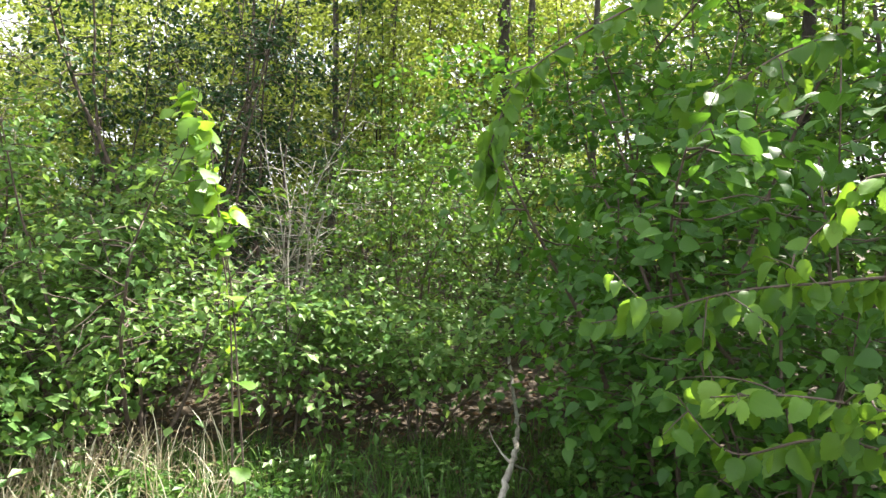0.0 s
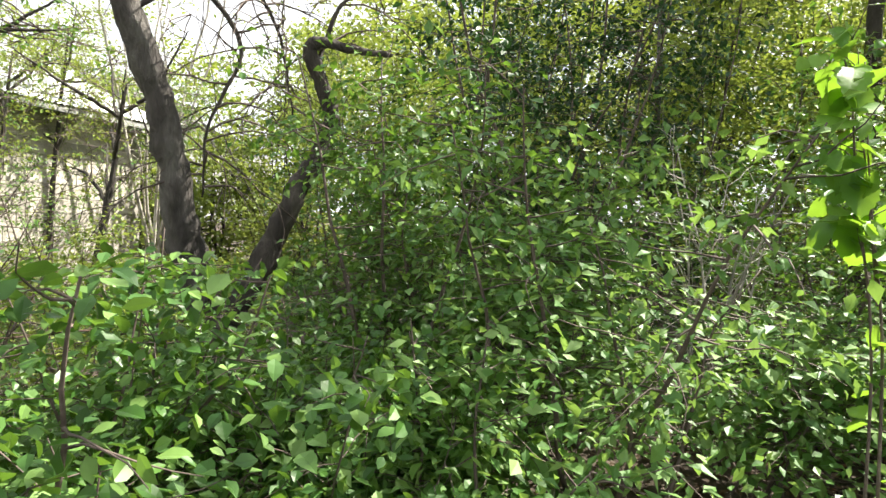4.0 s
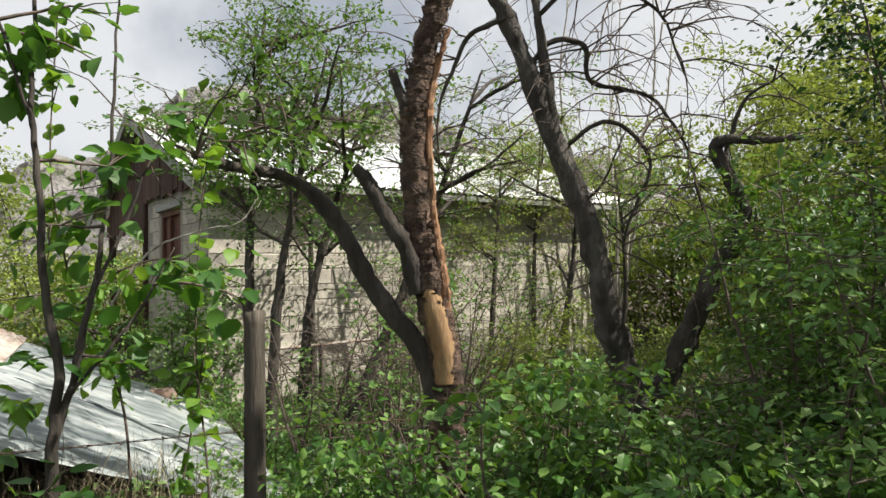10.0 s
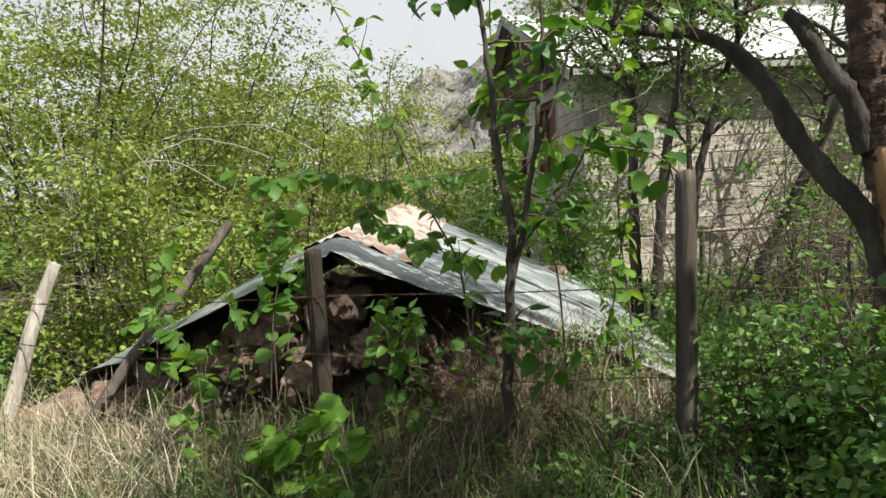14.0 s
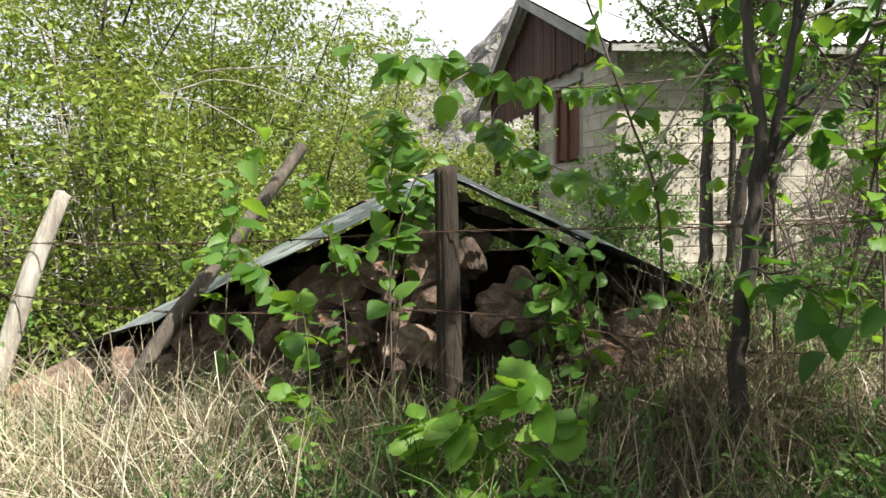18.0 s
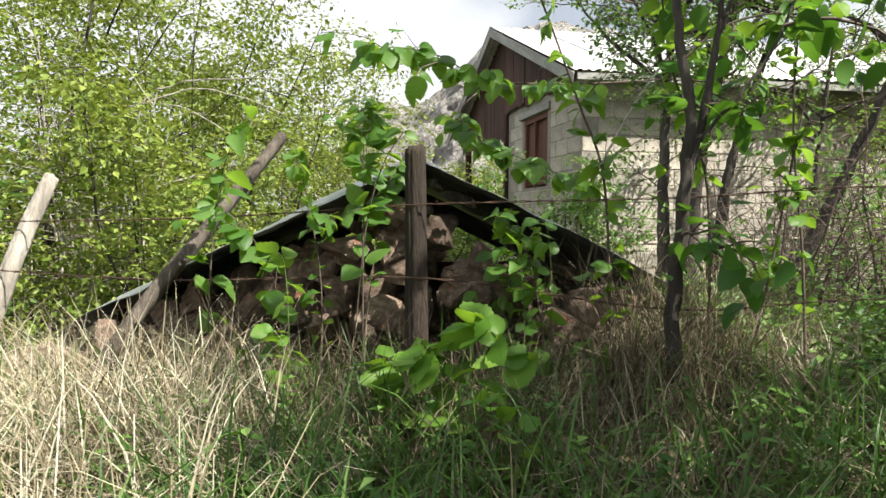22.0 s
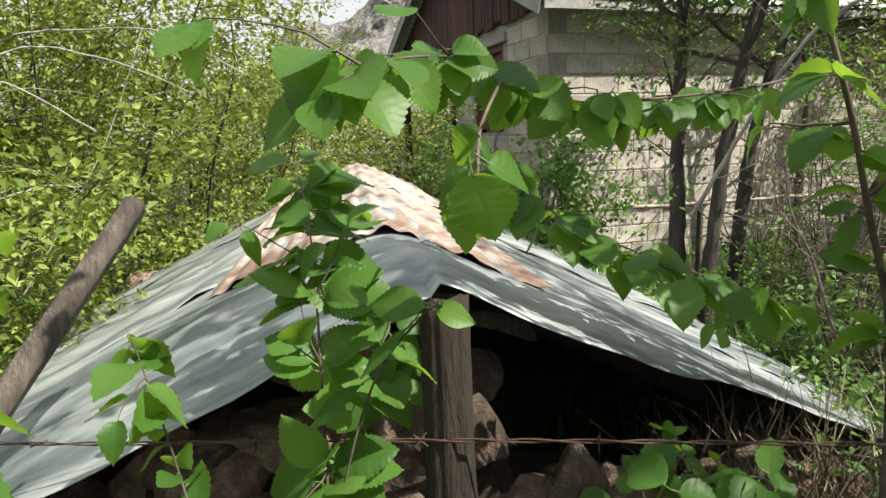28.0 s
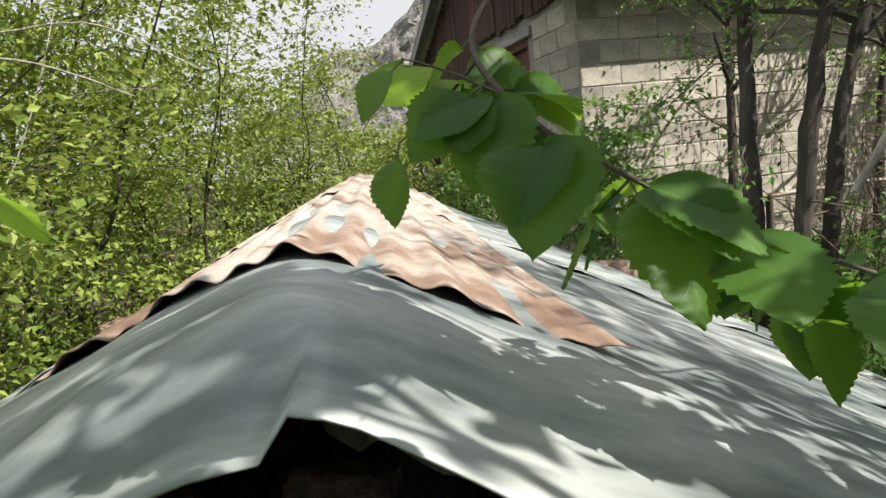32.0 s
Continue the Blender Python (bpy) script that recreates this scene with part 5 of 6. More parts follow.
dead_stick("birch_stick", "leaning dead pale stick with peeling bark", [(0.76, 2.3, 0.1), (0.85, 2.5, 0.32), (1.0, 2.8, 0.34), (1.17, 3.26, 0.35), (1.37, 4.07, 0.57)], 0.017, 0.01, M_PALE, 3, 43)
dead_stick("dead_twig", "pale dead twig reaching over the weeds", [(-4.497, 1.753, 1.172), (-4.315, 1.991, 1.683), (-4.168, 2.238, 1.829), (-4.072, 2.401, 1.871), (-4.028, 2.493, 2.007)], 0.007, 0.003, M_PALE, 3, 44, "twig")
for k, pts in enumerate(([(-7.62, -0.65, 1.7), (-7.62, -0.35, 2.05), (-7.42, 0.07, 2.09), (-7.12, 0.46, 2.05), (-6.9, 0.87, 1.8)], [(-7.4, -0.8, 1.5), (-7.37, -0.32, 1.95), (-7.13, 0.16, 1.9), (-6.91, 0.58, 1.7)], [(-6.9, -0.8, 0.9), (-6.81, -0.27, 1.22), (-6.68, 0.01, 1.24), (-6.55, 0.29, 1.25)], [(-7.0, -1.2, 1.2), (-6.9, -0.7, 1.7), (-6.8, -0.3, 1.75), (-6.5, 0.1, 1.5)])):
    dead_stick("arching_twig", "long pale arching twig of a leafless bush", [(pts[0][0] - 0.2, pts[0][1] - 0.3, ground(pts[0][0], pts[0][1]))] + pts, 0.009, 0.003, M_PALE, 4, 46 + k, "twig")
bar = dead_stick("rusty_bar", "long rusty iron bar fixed before the house wall", [(-8.9, 4.1, 0.58), (-8.66, 4.57, 0.59), (-8.07, 5.8, 0.63), (-7.49, 7.03, 0.69), (-7.2, 7.64, 0.71)], 0.022, 0.02, M_RUST, 0, 50, "bar")
for k, (x, y) in enumerate(((-8.75, 4.4), (-8.1, 5.75), (-7.4, 7.2))):
    rough_post("fence_post", "short dark post carrying a rusty bar", [(x, y, -0.55), (x, y, 0.0), (x, y, 0.62 + 0.03 * k)], 0.035, 0.03, M_POST, 20 + k)

BUSHES = (
    # x, y, height, radius, leaf, leaves, kind
    (-0.15, 3.85, 1.2, 0.85, 0.066, 2700, 6), (0.75, 3.70, 1.10, 0.60, 0.064, 2200, 6), (-1.30, 4.20, 1.80, 0.90, 0.062, 4200, 6),
    (-2.02, 3.58, 1.15, 0.61, 0.050, 3400, 1), (-1.82, 2.14, 0.61, 0.48, 0.048, 1200, 2), (-1.35, 3.20, 0.80, 0.60, 0.075, 800, 2),
    (-2.30, 2.22, 0.81, 0.47, 0.035, 3600, 1), (-2.21, 3.03, 0.70, 0.55, 0.046, 2200, 1), (-2.92, 3.53, 0.71, 0.55, 0.043, 2000, 1),
    (1.50, 2.30, 2.40, 0.60, 0.052, 4160, 3), (1.95, 3.00, 2.90, 0.90, 0.052, 5760, 3), (1.35, 1.55, 1.45, 0.38, 0.052, 1600, 3),
    (1.85, 1.70, 2.60, 0.60, 0.052, 3520, 3), (0.85, 4.70, 2.00, 0.85, 0.055, 3600, 1), (2.30, 4.00, 3.20, 1.00, 0.056, 4160, 3),
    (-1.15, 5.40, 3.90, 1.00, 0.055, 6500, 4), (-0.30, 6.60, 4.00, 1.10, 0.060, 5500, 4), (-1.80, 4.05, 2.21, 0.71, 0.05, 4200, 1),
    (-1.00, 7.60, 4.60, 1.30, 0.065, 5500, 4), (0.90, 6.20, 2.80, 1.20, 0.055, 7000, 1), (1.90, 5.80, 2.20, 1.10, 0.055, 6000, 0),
    (3.00, 5.60, 3.40, 1.20, 0.060, 6000, 1), (-4.02, 4.91, 1.03, 0.78, 0.047, 2000, 5), (-4.25, 3.09, 0.66, 0.58, 0.045, 1700, 1),
    (-3.72, 6.28, 0.80, 0.80, 0.053, 1600, 5), (-4.49, 2.35, 0.49, 0.45, 0.045, 1100, 1), (-5.47, 6.99, 1.48, 0.92, 0.055, 2200, 5),
    (-6.34, 4.80, 0.90, 0.72, 0.050, 1800, 1), (-6.67, 3.34, 0.89, 0.72, 0.049, 3200, 1), (-8.40, 4.04, 2.2, 0.75, 0.06, 4200, 0),
    (-9.48, 3.36, 2.27, 0.76, 0.052, 4200, 0), (-3.87, 1.87, 0.47, 0.39, 0.039, 1600, 0), (-2.91, 1.99, 0.50, 0.36, 0.039, 1200, 1),
    (-2.28, 1.74, 0.35, 0.29, 0.039, 900, 1), (-7.40, 8.79, 1.36, 0.97, 0.058, 2000, 5), (-5.01, 9.61, 0.96, 1.15, 0.067, 2000, 5),
    (-2.44, 5.74, 2.24, 0.95, 0.047, 7000, 1), (-0.90, 4.90, 1.80, 0.70, 0.070, 2600, 1),
    (2.60, 2.60, 3.00, 0.90, 0.059, 2880, 3), (-3.06, 2.41, 0.67, 0.37, 0.037, 2200, 1), (-5.27, 3.75, 0.78, 0.69, 0.048, 1400, 0),
    (-4.32, 4.00, 1.95, 0.59, 0.061, 880, 7), (-6.41, 5.98, 2.49, 0.74, 0.066, 1040, 7),
    (-7.31, 7.30, 2.47, 0.76, 0.068, 1040, 7), 
    (-8.14, 10.42, 3.19, 1.00, 0.072, 1360, 7),
    (-2.25, 2.2, 1.25, 0.42, 0.045, 2600, 8), (-2.0, 2.75, 1.3, 0.5, 0.045, 3200, 8), (-2.55, 2.15, 1.05, 0.35, 0.042, 1800, 8),
    (-1.75, 2.3, 0.75, 0.45, 0.05, 2000, 8), (-2.45, 2.75, 1.25, 0.45, 0.042, 2600, 8), (-1.6, 3.1, 1.0, 0.6, 0.045, 3600, 8),
    (-1.45, 2.75, 1.1, 0.5, 0.055, 1800, 6), (-2.3, 3.35, 0.9, 0.45, 0.042, 2200, 8), (-0.95, 3.5, 1.8, 0.7, 0.055, 2000, 6),
    (-3.1, 2.3, 0.75, 0.35, 0.042, 1600, 8), (-1.9, 3.75, 0.9, 0.6, 0.045, 3400, 8),
)
KINDS = (
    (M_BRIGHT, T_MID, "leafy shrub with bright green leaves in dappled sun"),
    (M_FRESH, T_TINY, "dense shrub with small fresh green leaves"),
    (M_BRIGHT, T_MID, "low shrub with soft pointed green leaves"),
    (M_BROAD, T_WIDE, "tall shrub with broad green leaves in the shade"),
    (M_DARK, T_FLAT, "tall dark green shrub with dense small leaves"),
    (M_OLIVE, T_FLAT, "sunny yellow-green shrub with small leaves"),
    (M_BRIGHT, T_TINY, "airy shrub with small pointed bright leaves"),
    (M_BRIGHT, T_TINY, "thin twiggy shrub with sparse spring leaves"),
    (M_FRESH, T_MID, "leafy undergrowth shrub with glossy green leaves"),
)
for k, (x, y, h, rad, lf, count, kd) in enumerate(BUSHES):
    mat, tmpl, lab = KINDS[kd]
    tmpl = T_FLAT if tmpl is T_TINY and (y > 4.8 or x < -4.2) else tmpl
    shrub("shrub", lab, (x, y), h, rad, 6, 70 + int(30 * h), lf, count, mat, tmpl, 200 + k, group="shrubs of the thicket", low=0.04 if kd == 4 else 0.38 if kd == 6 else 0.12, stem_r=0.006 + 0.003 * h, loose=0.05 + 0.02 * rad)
for k, (x, y, h, rad, bk, lab) in enumerate(((-0.10, 4.95, 2.10, 0.90, M_PALE, "tangle of bare dead grey twigs"), (-4.64, 4.42, 1.38, 0.86, M_TWIG, "tangle of bare dead twigs under the old trees"), (-8.58, 7.45, 2.51, 0.97, M_TWIG, "bare twigs by the house wall"), (-5.38, 5.37, 1.97, 0.90, M_TWIG, "tall bare twigs between the trees and the house"), (-3.94, 3.86, 1.58, 0.67, M_TWIG, "tangle of bare dead twigs by the fence"), (-4.96, 3.53, 1.45, 0.77, M_TWIG, "tangle of bare dead twigs before the wall"), (-6.04, 4.96, 1.80, 0.81, M_TWIG, "tangle of bare dead twigs before the wall"), (-3.59, 3.09, 1.20, 0.56, M_TWIG, "low tangle of dead twigs under the old tree"), (-7.14, 6.26, 2.06, 0.84, M_TWIG, "bare twigs by the house wall"), (-6.90, -0.90, 2.60, 1.00, M_PALE, "pale leafless bush behind the cellar"))):
    shrub("dead_shrub", lab, (x, y), h, rad, 10, 160, 0.05, 0, M_FRESH, T_TINY, 300 + k, bark=bk, up_bias=0.9)

# ---- trees behind ----
BACK = (
    # x, y, height, radius, leaf, twigs, material
    (-7.2, -1.4, 4.9, 1.3, 0.052, 420, 5), (-8.6, -0.2, 4.9, 1.4, 0.055, 420, 5), (-6.2, -2.8, 5.4, 1.3, 0.065, 330, 0),
    (-9.6, -2.0, 6.0, 1.5, 0.055, 330, 5), (-10.2, 0.6, 4.4, 1.3, 0.055, 300, 5), (-11.6, -0.8, 6.2, 1.6, 0.06, 300, 5),
    (-5.2, -4.2, 4.8, 1.4, 0.055, 320, 0), (-7.8, -4.2, 6.4, 1.6, 0.065, 300, 0), (-13.5, 1.8, 4.6, 1.6, 0.065, 260, 5),
    (-8.8, 1.9, 2.2, 0.8, 0.05, 170, 5), (-6.4, -0.6, 2.2, 0.9, 0.05, 260, 5), (-5.4, -1.8, 2.2, 0.9, 0.045, 190, 0),
    (1.2, 9.2, 6.5, 1.8, 0.075, 300, 5), (3.6, 8.6, 6.5, 1.8, 0.075, 300, 5), (5.4, 7.2, 6.0, 1.8, 0.075, 280, 5),
    (-2.6, 9.6, 5.0, 1.6, 0.07, 280, 5), (-0.6, 12.0, 7.0, 2.2, 0.09, 300, 5), (4.5, 12.0, 8.0, 2.4, 0.1, 300, 5), (2.0, 13.5, 8.0, 2.4, 0.1, 300, 5),
    (3.6, 3.2, 4.2, 1.3, 0.08, 260, 1), (4.2, 5.0, 5.0, 1.5, 0.08, 260, 1), (3.2, 1.2, 3.6, 1.1, 0.08, 220, 1),
    (-4.6, 13.0, 5.5, 1.8, 0.08, 280, 5), (-14.5, 17.0, 8.0, 2.2, 0.1, 260, 5), (-17.0, 9.0, 7.0, 2.0, 0.1, 240, 0), (-10.5, 18.0, 8.0, 2.2, 0.1, 260, 5),
    (-7.0, 17.0, 7.0, 2.0, 0.09, 260, 5), (-16.0, 13.0, 8.0, 2.2, 0.1, 240, 5),
)
for k, (x, y, h, rad, lf, tw, kd) in enumerate(BACK):
    mat = KINDS[kd][0]
    shrub("tree", "slender tree with small sunlit leaves" if kd == 5 else "tree with fresh green leaves", (x, y), h, rad, 6, 150, lf * 1.1, int(tw * (44 if y > 6 and x > -3 else 36 if y < 2.5 else 22)), mat, T_FLAT, 400 + k, "tree", "trees behind", stem_r=0.009 + 0.002 * h, low=0.06, bark=M_DBARK, loose=0.08 + 0.03 * rad)
for k, (x, y, h, r0) in enumerate(((0.4, 8.6, 7, 0.05), (2.9, 8.2, 7, 0.06), (1.4, 10.5, 8, 0.07), (3.2, 6.9, 6.5, 0.045))):
    tree("thin_tree", "thin tall trunk in the woods", (x, y, ground(x, y)), [([(x, y, ground(x, y) - 0.05), (x + 0.06, y, h * 0.4), (x - 0.04, y + 0.1, h)], r0, r0 * 0.4)], [30], 0.07, 0.06, M_OLIVE, T_TINY, 450 + k, bark=M_BARK, group="thin trunks", sides=8)


# added trees: crowns above the view, placed only to block the sun
def canopy(name, label, foot, limb_ends, r0, twigs, leaf, mat, template, seed):
    x, y = foot
    top = np.mean(np.array(limb_ends), 0)
    hub = (x, y, top[2] * 0.95)
    limbs = [([(x, y, ground(x, y) - 0.05), (x + 0.05, y, top[2] * 0.4), hub], r0, r0 * 0.6)]
    for e in limb_ends:
        m = (np.array(hub) + np.array(e)) / 2 + [0, 0, 0.25]
        limbs.append(([hub, tuple(m), e], r0 * 0.5, 0.012))
    tree(name, label, (x, y, ground(x, y) - 0.05), limbs, [4] + [twigs] * len(limb_ends), leaf, 0.06, mat, template, seed, bark=M_DBARK, twig_len=(0.5, 1.1))


# limb ends are set along the sun's path to the places kept dark
canopy("bank_shade_tree", "tall tree whose leafy limbs shade the path", (3.1, 3.6), [(-1.0, 2.5, 4.5), (-1.25, 2.55, 4.5), (-0.7, 2.75, 4.5), (-0.9, 2.7, 4.6), (0.0, 2.6, 4.5)], 0.05, 16, 0.11, M_BROAD, T_MID, 500)
canopy("shrub_shade_tree", "tall broad-leaved tree shading the shrubs by the path", (4.7, 4.2), [(3.0, 3.2, 4.6), (3.6, 3.6, 4.8), (3.2, 4.2, 4.8), (4.0, 4.6, 5.0), (4.4, 3.8, 5.0), (2.8, 3.8, 4.5), (3.7, 5.2, 5.0), (4.6, 5.2, 5.0), (3.9, 4.0, 5.2), (3.3, 2.7, 4.6)], 0.1, 22, 0.12, M_BROAD, T_MID, 502)
canopy("thicket_shade_tree", "tall tree with a broad crown over the thicket", (2.6, 8.4), [(0.7, 7.3, 6.2), (1.4, 7.9, 6.4), (0.0, 6.9, 6.0), (-0.3, 8.0, 6.2), (0.6, 8.6, 6.6), (-1.0, 7.4, 6.0), (0.6, 4.2, 4.8), (1.1, 4.8, 4.8), (1.0, 5.2, 4.9)], 0.1, 16, 0.12, M_FRESH, T_MID, 501)

# ---- far woods all round ----
r_far = np.random.default_rng(90)
for k in range(26):
    a = radians(22 + 92 * k / 25 + r_far.uniform(-1, 1))
    d = r_far.uniform(20, 30) if 40 < math.degrees(a) < 100 else r_far.uniform(17, 24)
    x, y = -math.sin(a) * d, math.cos(a) * d
    h = r_far.uniform(4.5, 6.5) if math.degrees(a) < 56 or math.degrees(a) > 76 else r_far.uniform(3.0, 3.8)
    shrub("far_tree", "far tree in sunny yellow-green leaf", (x, y), h, 2.2, 5, 110, 0.17, 3000, M_OLIVE, T_FLAT, 600 + k, "tree", "far woods", stem_r=0.04, low=0.03, bark=M_DBARK, loose=0.22)
for k in range(9):
    a = radians(-40 + 60 * k / 8)
    d = 16 + 3 * (k % 3)
    shrub("far_tree", "far tree in sunny green leaf", (-math.sin(a) * d, math.cos(a) * d), 8.5, 2.6, 5, 130, 0.21, 7000, M_OLIVE, T_FLAT, 640 + k, "tree", "far woods", stem_r=0.05, low=0.03, bark=M_DBARK, loose=0.25)

# ---- grass, litter ----
def blades(name, label, spots, height, width, mat, seed, lean=0.5):
    """Grass: bent strips of three pieces each."""
    r = np.random.default_rng(seed)
    n = len(spots)
    z = np.array([ground(a, b) for a, b in spots]) - 0.01
    h = height * r.uniform(0.45, 1.25, n)
    a = r.uniform(0, 2 * np.pi, n)
    d = np.stack([np.cos(a), np.sin(a), 0 * a], 1)
    s = np.stack([-np.sin(a), np.cos(a), 0 * a], 1)
    tw = r.uniform(0, 2 * np.pi, n)
    s = s * np.cos(tw)[:, None] + d * np.sin(tw)[:, None]
    k = r.gamma(2.0, lean / 2, n)
    base = np.stack([spots[:, 0], spots[:, 1], z], 1)
    v = np.zeros((n, 7, 3))
    for j, (f, wd) in enumerate(((0, 0.8), (0.4, 1.0), (0.75, 0.7), (1.0, 0.0))):
        ang = k * f
        c = base + d * (h * f * np.sin(ang))[:, None] + np.array([0, 0, 1.0]) * (h * f * np.cos(ang))[:, None]
        wv = s * (width * wd * r.uniform(0.7, 1.3, n))[:, None] / 2
        if j < 3:
            v[:, 2 * j], v[:, 2 * j + 1] = c - wv, c + wv
        else:
            v[:, 6] = c
    o = (np.arange(n) * 7)[:, None]
    q = np.vstack([o + [0, 1, 3, 2], o + [2, 3, 5, 4]])
    t = o + [4, 5, 6]
    ob = new(name, mesh_from(name, v.reshape(-1, 3), [q, t], mat, True))
    tagged(ob, label, "grass", kind="stuff")


def scatter(n, x0, x1, y0, y1, seed, clump=1.2, keep=0.0):
    r = np.random.default_rng(seed)
    p = np.stack([r.uniform(x0, x1, n * 2), r.uniform(y0, y1, n * 2)], 1)
    w = np.array([noise.noise((a * clump, b * clump, seed * 1.7)) for a, b in p])
    return p[np.argsort(-(w + r.normal(0, 0.35, n * 2)))][:n] if not keep else p[w > keep][:n]


blades("dry_grass", "tall bleached dry grass on the bank", scatter(17000, -5.2, -1.9, -3.2, 0.1, 1), 0.42, 0.0034, M_STRAW, 1, 2.5)
blades("dry_grass", "matted bleached straw lying on the bank", scatter(9000, -4.2, -2.0, -2.4, -0.05, 12), 0.36, 0.0034, M_STRAW, 12, 3.0)
# the next three use the straw with shade put into its colour
blades("dry_grass", "brown dry stalks hanging before the stone wall", scatter(7600, -3.95, -3.15, -0.5, 1.9, 13), 0.33, 0.0032, M_SHADESTRAW, 13, 2.6)
blades("dry_grass", "mound of brown dry grass at the end of the stone wall", scatter(3600, -4.0, -3.35, 1.15, 2.1, 14), 0.6, 0.0034, M_SHADESTRAW, 14, 2.2)
blades("dry_grass", "bent brown grass before the stone wall", scatter(5200, -4.0, -2.0, 0.0, 1.9, 2), 0.27, 0.003, M_SHADESTRAW, 2, 2.4)
blades("green_grass", "tall dark grass under the stone wall", scatter(3200, -3.75, -2.2, -0.3, 2.0, 15), 0.33, 0.0055, M_GRASS, 15, 1.6)
blades("green_grass", "green grass by the path", scatter(13000, -4.4, -0.9, -3.2, 2.6, 3), 0.175, 0.006, M_GRASS, 3, 0.9)
blades("green_grass", "long green grass among the dry stalks", scatter(4600, -4.6, -2.1, -3.0, 2.2, 4), 0.27, 0.0055, M_GRASS, 4, 1.3)
blades("dry_grass", "dry grass on the bank by the house side", scatter(5000, -4.6, -2.6, 1.6, 3.4, 5), 0.3, 0.005, M_STRAW, 5, 1.4)
blades("green_grass", "green grass under the shrubs", scatter(12000, -1.8, 2.2, 0.6, 3.6, 6), 0.2, 0.006, M_GRASS, 6, 0.9)
blades("dry_grass", "tuft of dry grass in the clearing", scatter(2500, -1.4, -0.3, 2.2, 3.3, 7), 0.34, 0.005, M_STRAW, 7, 0.8)
blades("green_grass", "grass behind the cellar", scatter(8000, -10.0, -4.8, -4.0, 4.5, 8), 0.3, 0.012, M_GRASS, 8, 0.9)
blades("green_grass", "grass under the old trees", scatter(10000, -5.0, -1.2, 2.2, 5.5, 9), 0.24, 0.007, M_GRASS, 9, 0.9)
blades("green_grass", "short grass along the path", scatter(12000, -1.6, 3.0, -4.0, 1.0, 10), 0.14, 0.007, M_GRASS, 10, 0.9)
blades("green_grass", "weeds around the house", scatter(9000, -12.0, -4.5, 4.0, 14.0, 11), 0.35, 0.016, M_GRASS, 11, 0.9)


def litter(n, x0, x1, y0, y1, seed):
    r = np.random.default_rng(seed)
    p = np.stack([r.uniform(x0, x1, n), r.uniform(y0, y1, n)], 1)
    z = np.array([ground(a, b) for a, b in p]) + r.uniform(0.003, 0.02, n)
    at = np.stack([p[:, 0], p[:, 1], z], 1)
    out = r.normal(size=(n, 3)) * [1, 1, 0.2]
    up = np.tile([0, 0, 1.0], (n, 1)) + r.normal(0, 0.35, (n, 3))
    ob = new("leaf_litter", leaf_mesh("leaf_litter", at, out, up, r.uniform(0.03, 0.07, n), T_TINY, M_LITTER, 0.3))
    tagged(ob, "dead brown leaves lying on the ground", "leaf litter", kind="stuff")


def weeds(name, label, n, x0, x1, y0, y1, height, leaf, mat, seed):
    """Low plants: small leaves in tiers on short stalks."""
    r = np.random.default_rng(seed)
    p = scatter(n, x0, x1, y0, y1, seed, 1.6)
    k = 14
    c = np.repeat(np.array([(a, b, ground(a, b)) for a, b in p]), k, 0)
    h = np.tile(np.linspace(0.25, 1.0, k), n) * np.repeat(height * r.uniform(0.5, 1.2, n), k)
    a = r.uniform(0, 2 * np.pi, n * k)
    out = np.stack([np.cos(a), np.sin(a), r.uniform(-0.3, 0.3, n * k)], 1)
    at = c + np.stack([np.cos(a) * 0.012, np.sin(a) * 0.012, h], 1)
    up = np.tile([0, 0, 1.0], (n * k, 1)) + r.normal(0, 0.25, (n * k, 3))
    ob = new(name, leaf_mesh(name, at, out, up, leaf * r.uniform(0.6, 1.2, n * k), T_FLAT, mat, 0.1))
    tagged(ob, label, "weeds", kind="stuff")


weeds("weeds", "low nettles and herbs beside the path", 500, -2.6, -1.4, -2.4, -0.3, 0.16, 0.045, M_FRESH, 5)
weeds("weeds", "small herbs under the shrubs", 900, -1.9, 1.6, 1.2, 3.2, 0.16, 0.05, M_FRESH, 6)
weeds("weeds", "green herbs among the grass of the bank", 160, -3.6, -2.0, -0.4, 2.2, 0.2, 0.04, M_FRESH, 7)
weeds("weeds", "vine leaves under the old trees", 450, -4.2, -1.6, 2.4, 4.4, 0.28, 0.065, M_FRESH, 8)
litter(6000, -2.2, 2.2, 0.8, 5.5, 1)
litter(5000, -4.4, -1.0, -2.5, 2.6, 2)
for k in range(26):
    x, y = r_st.uniform(-3.7, -2.5), r_st.uniform(-0.2, 1.6)
    sz = r_st.uniform(0.05, 0.13)
    st = new("field_stone", STONES[r_st.randrange(9)])
    st.matrix_basis = Matrix.LocRotScale((x, y, ground(x, y) + sz * 0.18), Euler([r_st.uniform(0, 6.3) for _ in range(3)]), (sz, sz, sz * 0.8))
    tagged(st, "small reddish field stone fallen on the bank", "stone", "fallen stones")

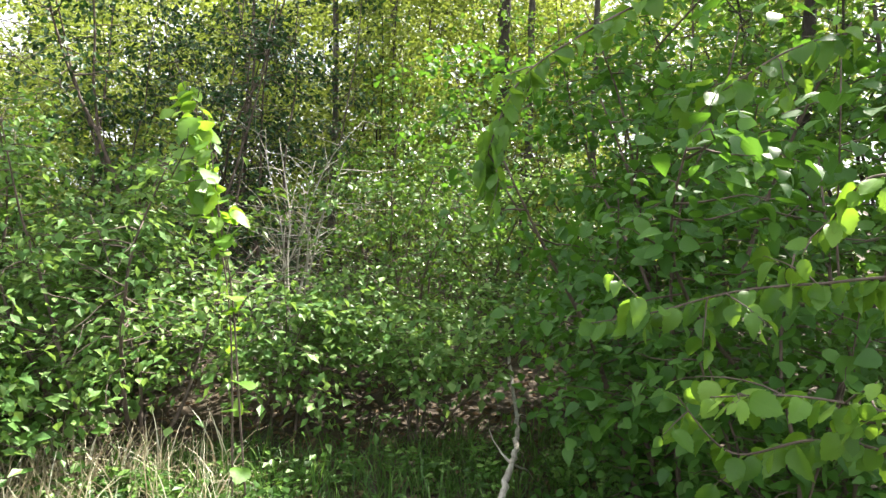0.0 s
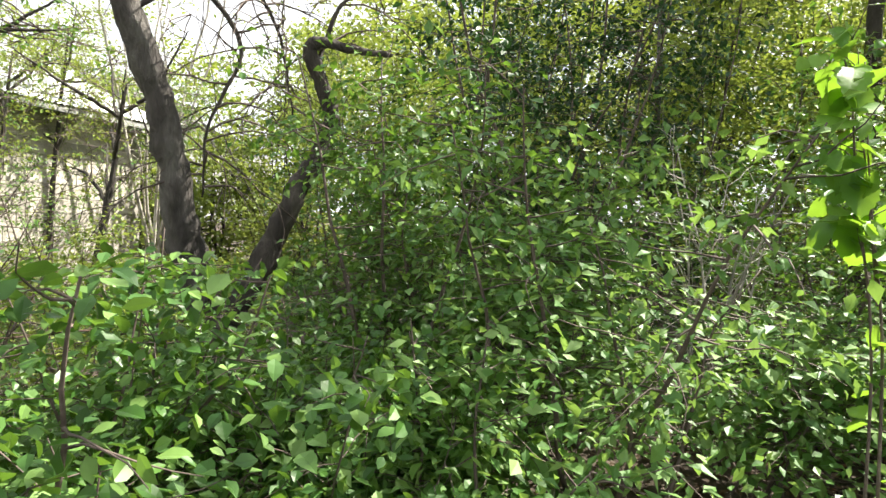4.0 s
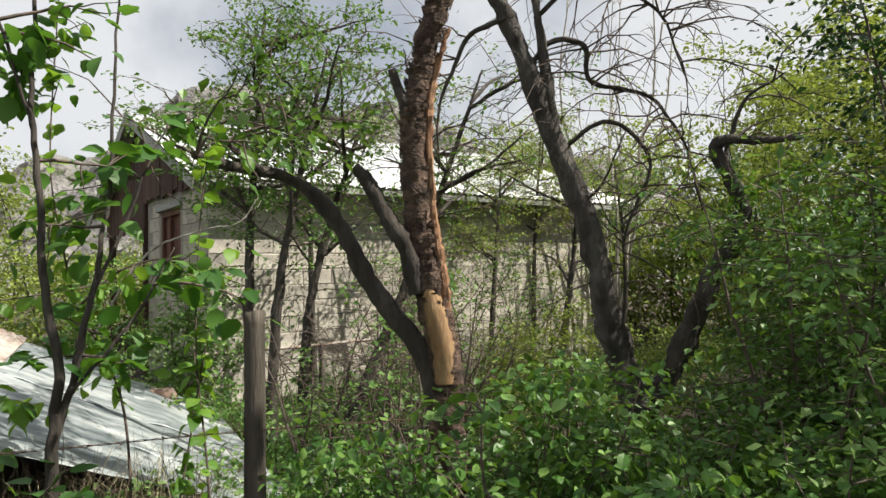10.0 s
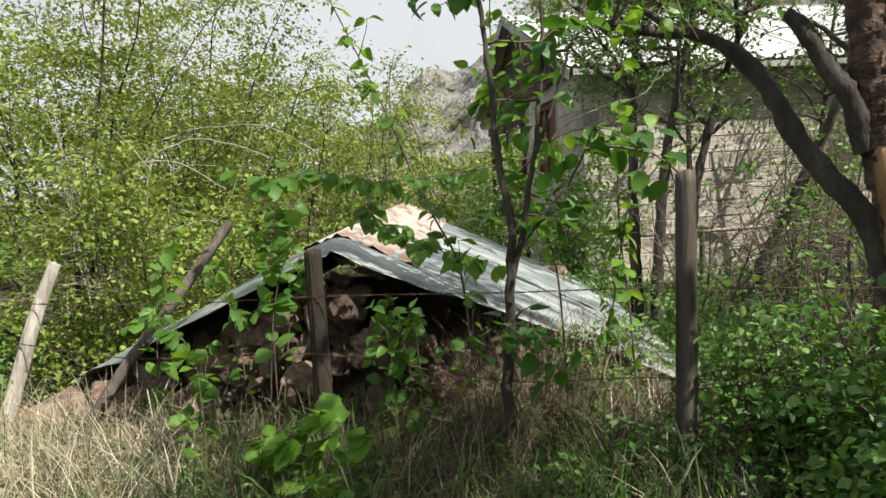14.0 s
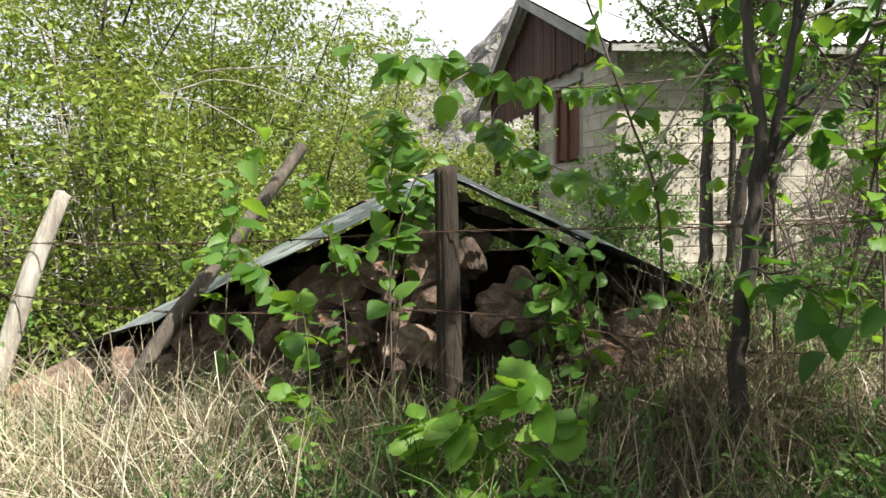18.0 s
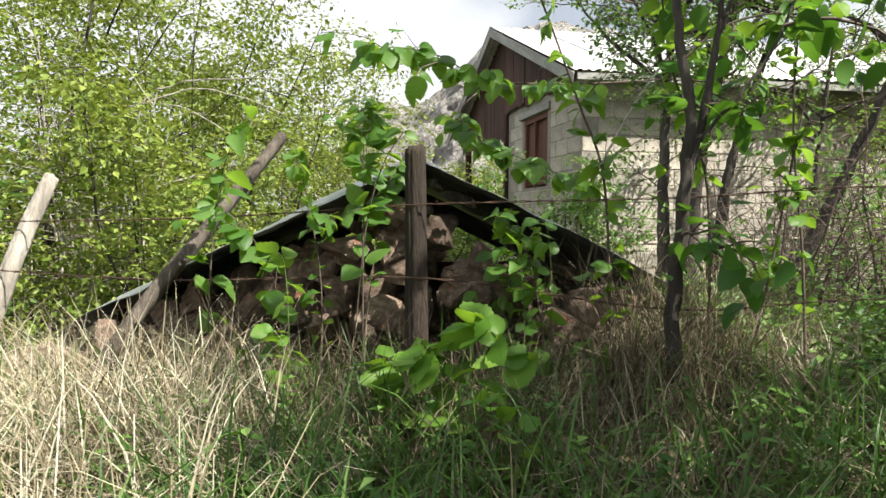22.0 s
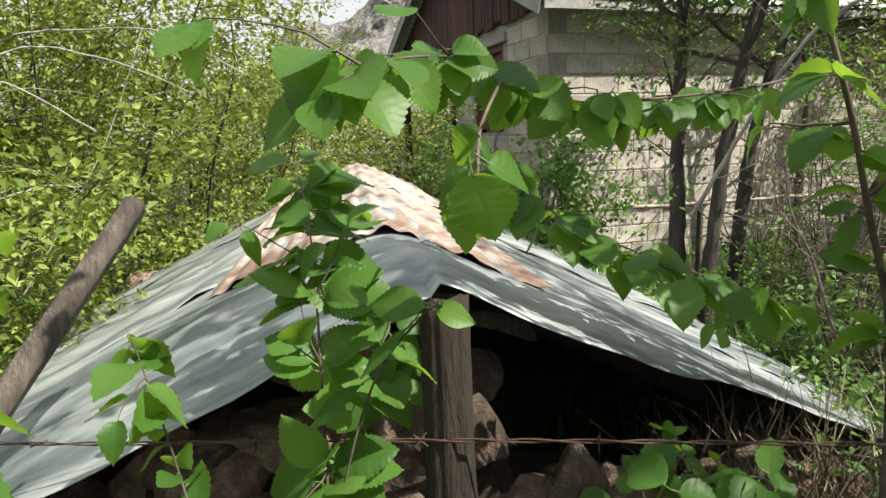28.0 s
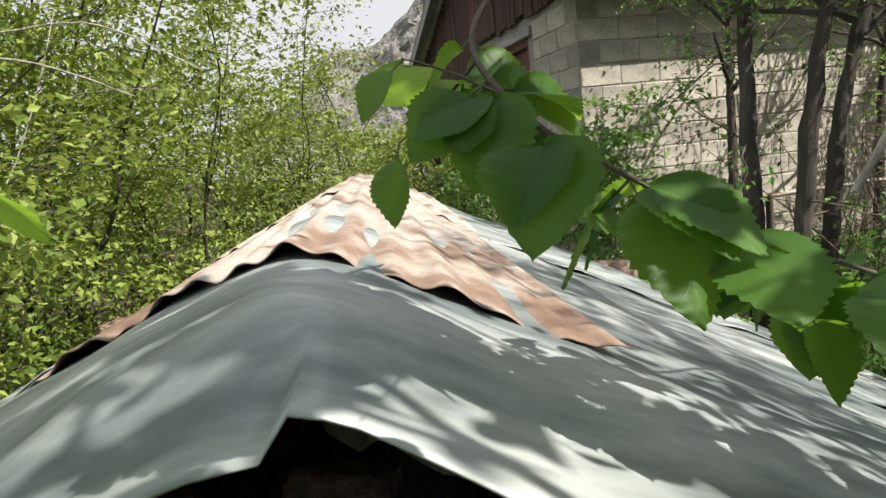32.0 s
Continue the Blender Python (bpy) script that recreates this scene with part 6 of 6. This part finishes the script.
# ---- cliff behind the house ----
def cliff():
    D = 95.0
    yaw = np.linspace(20, 84, 130)
    knots_y = [20, 36, 48, 56, 62, 67, 70, 72, 74.6, 77, 84]
    knots_e = [6, 12, 15.5, 17, 16.6, 14.6, 13.2, 12.0, 10.4, 8.6, 5.0]
    elev = np.interp(yaw, knots_y, knots_e)
    rows_n = 46
    v = []
    for a, e in zip(yaw, elev):
        top = D * math.tan(radians(e))
        for j in range(rows_n):
            f = j / (rows_n - 1)
            d = D * (0.8 + 0.28 * f)
            x, y = -math.sin(radians(a)) * d, math.cos(radians(a)) * d
            z = -3 + (top + 3) * f**0.85
            k = noise.fractal((x * 0.07, y * 0.07, z * 0.1), 1.0, 2.1, 6)
            z += 5.0 * k * f
            g = 1 + 0.05 * noise.fractal((x * 0.09 + 9, y * 0.09, z * 0.05), 0.9, 2.0, 6)
            v.append((x * g, y * g, z))
    i, j = np.meshgrid(np.arange(len(yaw) - 1), np.arange(rows_n - 1), indexing="ij")
    q = np.stack([i * rows_n + j, i * rows_n + j + 1, (i + 1) * rows_n + j + 1, (i + 1) * rows_n + j], -1).reshape(-1, 4)
    ob = new("backdrop_cliff", mesh_from("backdrop_cliff", np.array(v), q[:, ::-1], M_ROCK, False))
    tagged(ob, "grey rocky cliff with scattered scrub behind the house", "cliff", kind="structure")


cliff()

# ---- blocks of the house walls ----
def block_variants():
    out = []
    for k in range(4):
        out.append(box_mesh("block", (BW - 0.014, 0.06, BH - 0.014), M_BLOCK, 0.008, 0.004, seed=k))
    return out


BLOCKS = block_variants()
HALF = box_mesh("block", (BW / 2 - 0.014, 0.06, BH - 0.014), M_BLOCK, 0.008, 0.004, seed=9)
r_bl = random.Random(8)
rows_z = int((H_EAVE - 0.05 - H_FOOT) / BH)
for row in range(rows_z):
    z = H_FOOT + BH * (row + 0.5)
    if z < -0.5:
        continue
    y = 0.02 + (BW / 2 if row % 2 else 0)
    while y + BW < H_LEN:
        b = part("block", BLOCKS[r_bl.randrange(4)], long_wall)
        b.matrix_basis = long_wall.matrix_basis.inverted() @ pose(0.042 + r_bl.uniform(-0.003, 0.003), y + BW / 2, z, 0, 0, 90)
        y += BW
for row in range(int((2.98 - H_FOOT) / BH)):
    z = H_FOOT + BH * (row + 0.5)
    if z < 0.2:
        continue
    x = 0.05 + (BW / 2 if row % 2 else 0)
    while x + BW < 3.75:
        if z + BH / 2 < WZ0 or z - BH / 2 > WZ1 - 0.05 or x + BW < WIN0 + 0.03 or x > WIN1 - 0.03:
            owner = gable_a if x < WIN0 else gable_b
            b = part("block", BLOCKS[r_bl.randrange(4)], owner)
            b.matrix_basis = owner.matrix_basis.inverted() @ pose(x + BW / 2, 0.042 + r_bl.uniform(-0.003, 0.003), z)
        elif x < WIN0 < x + BW and x + BW / 2 <= WIN0 + 0.03:
            b = part("block", HALF, gable_a)
            b.matrix_basis = gable_a.matrix_basis.inverted() @ pose(x + BW / 4, 0.042, z)
        elif x < WIN1 < x + BW and x + BW / 2 >= WIN1 - 0.03:
            b = part("block", HALF, gable_b)
            b.matrix_basis = gable_b.matrix_basis.inverted() @ pose(x + BW * 0.75, 0.042, z)
        x += BW
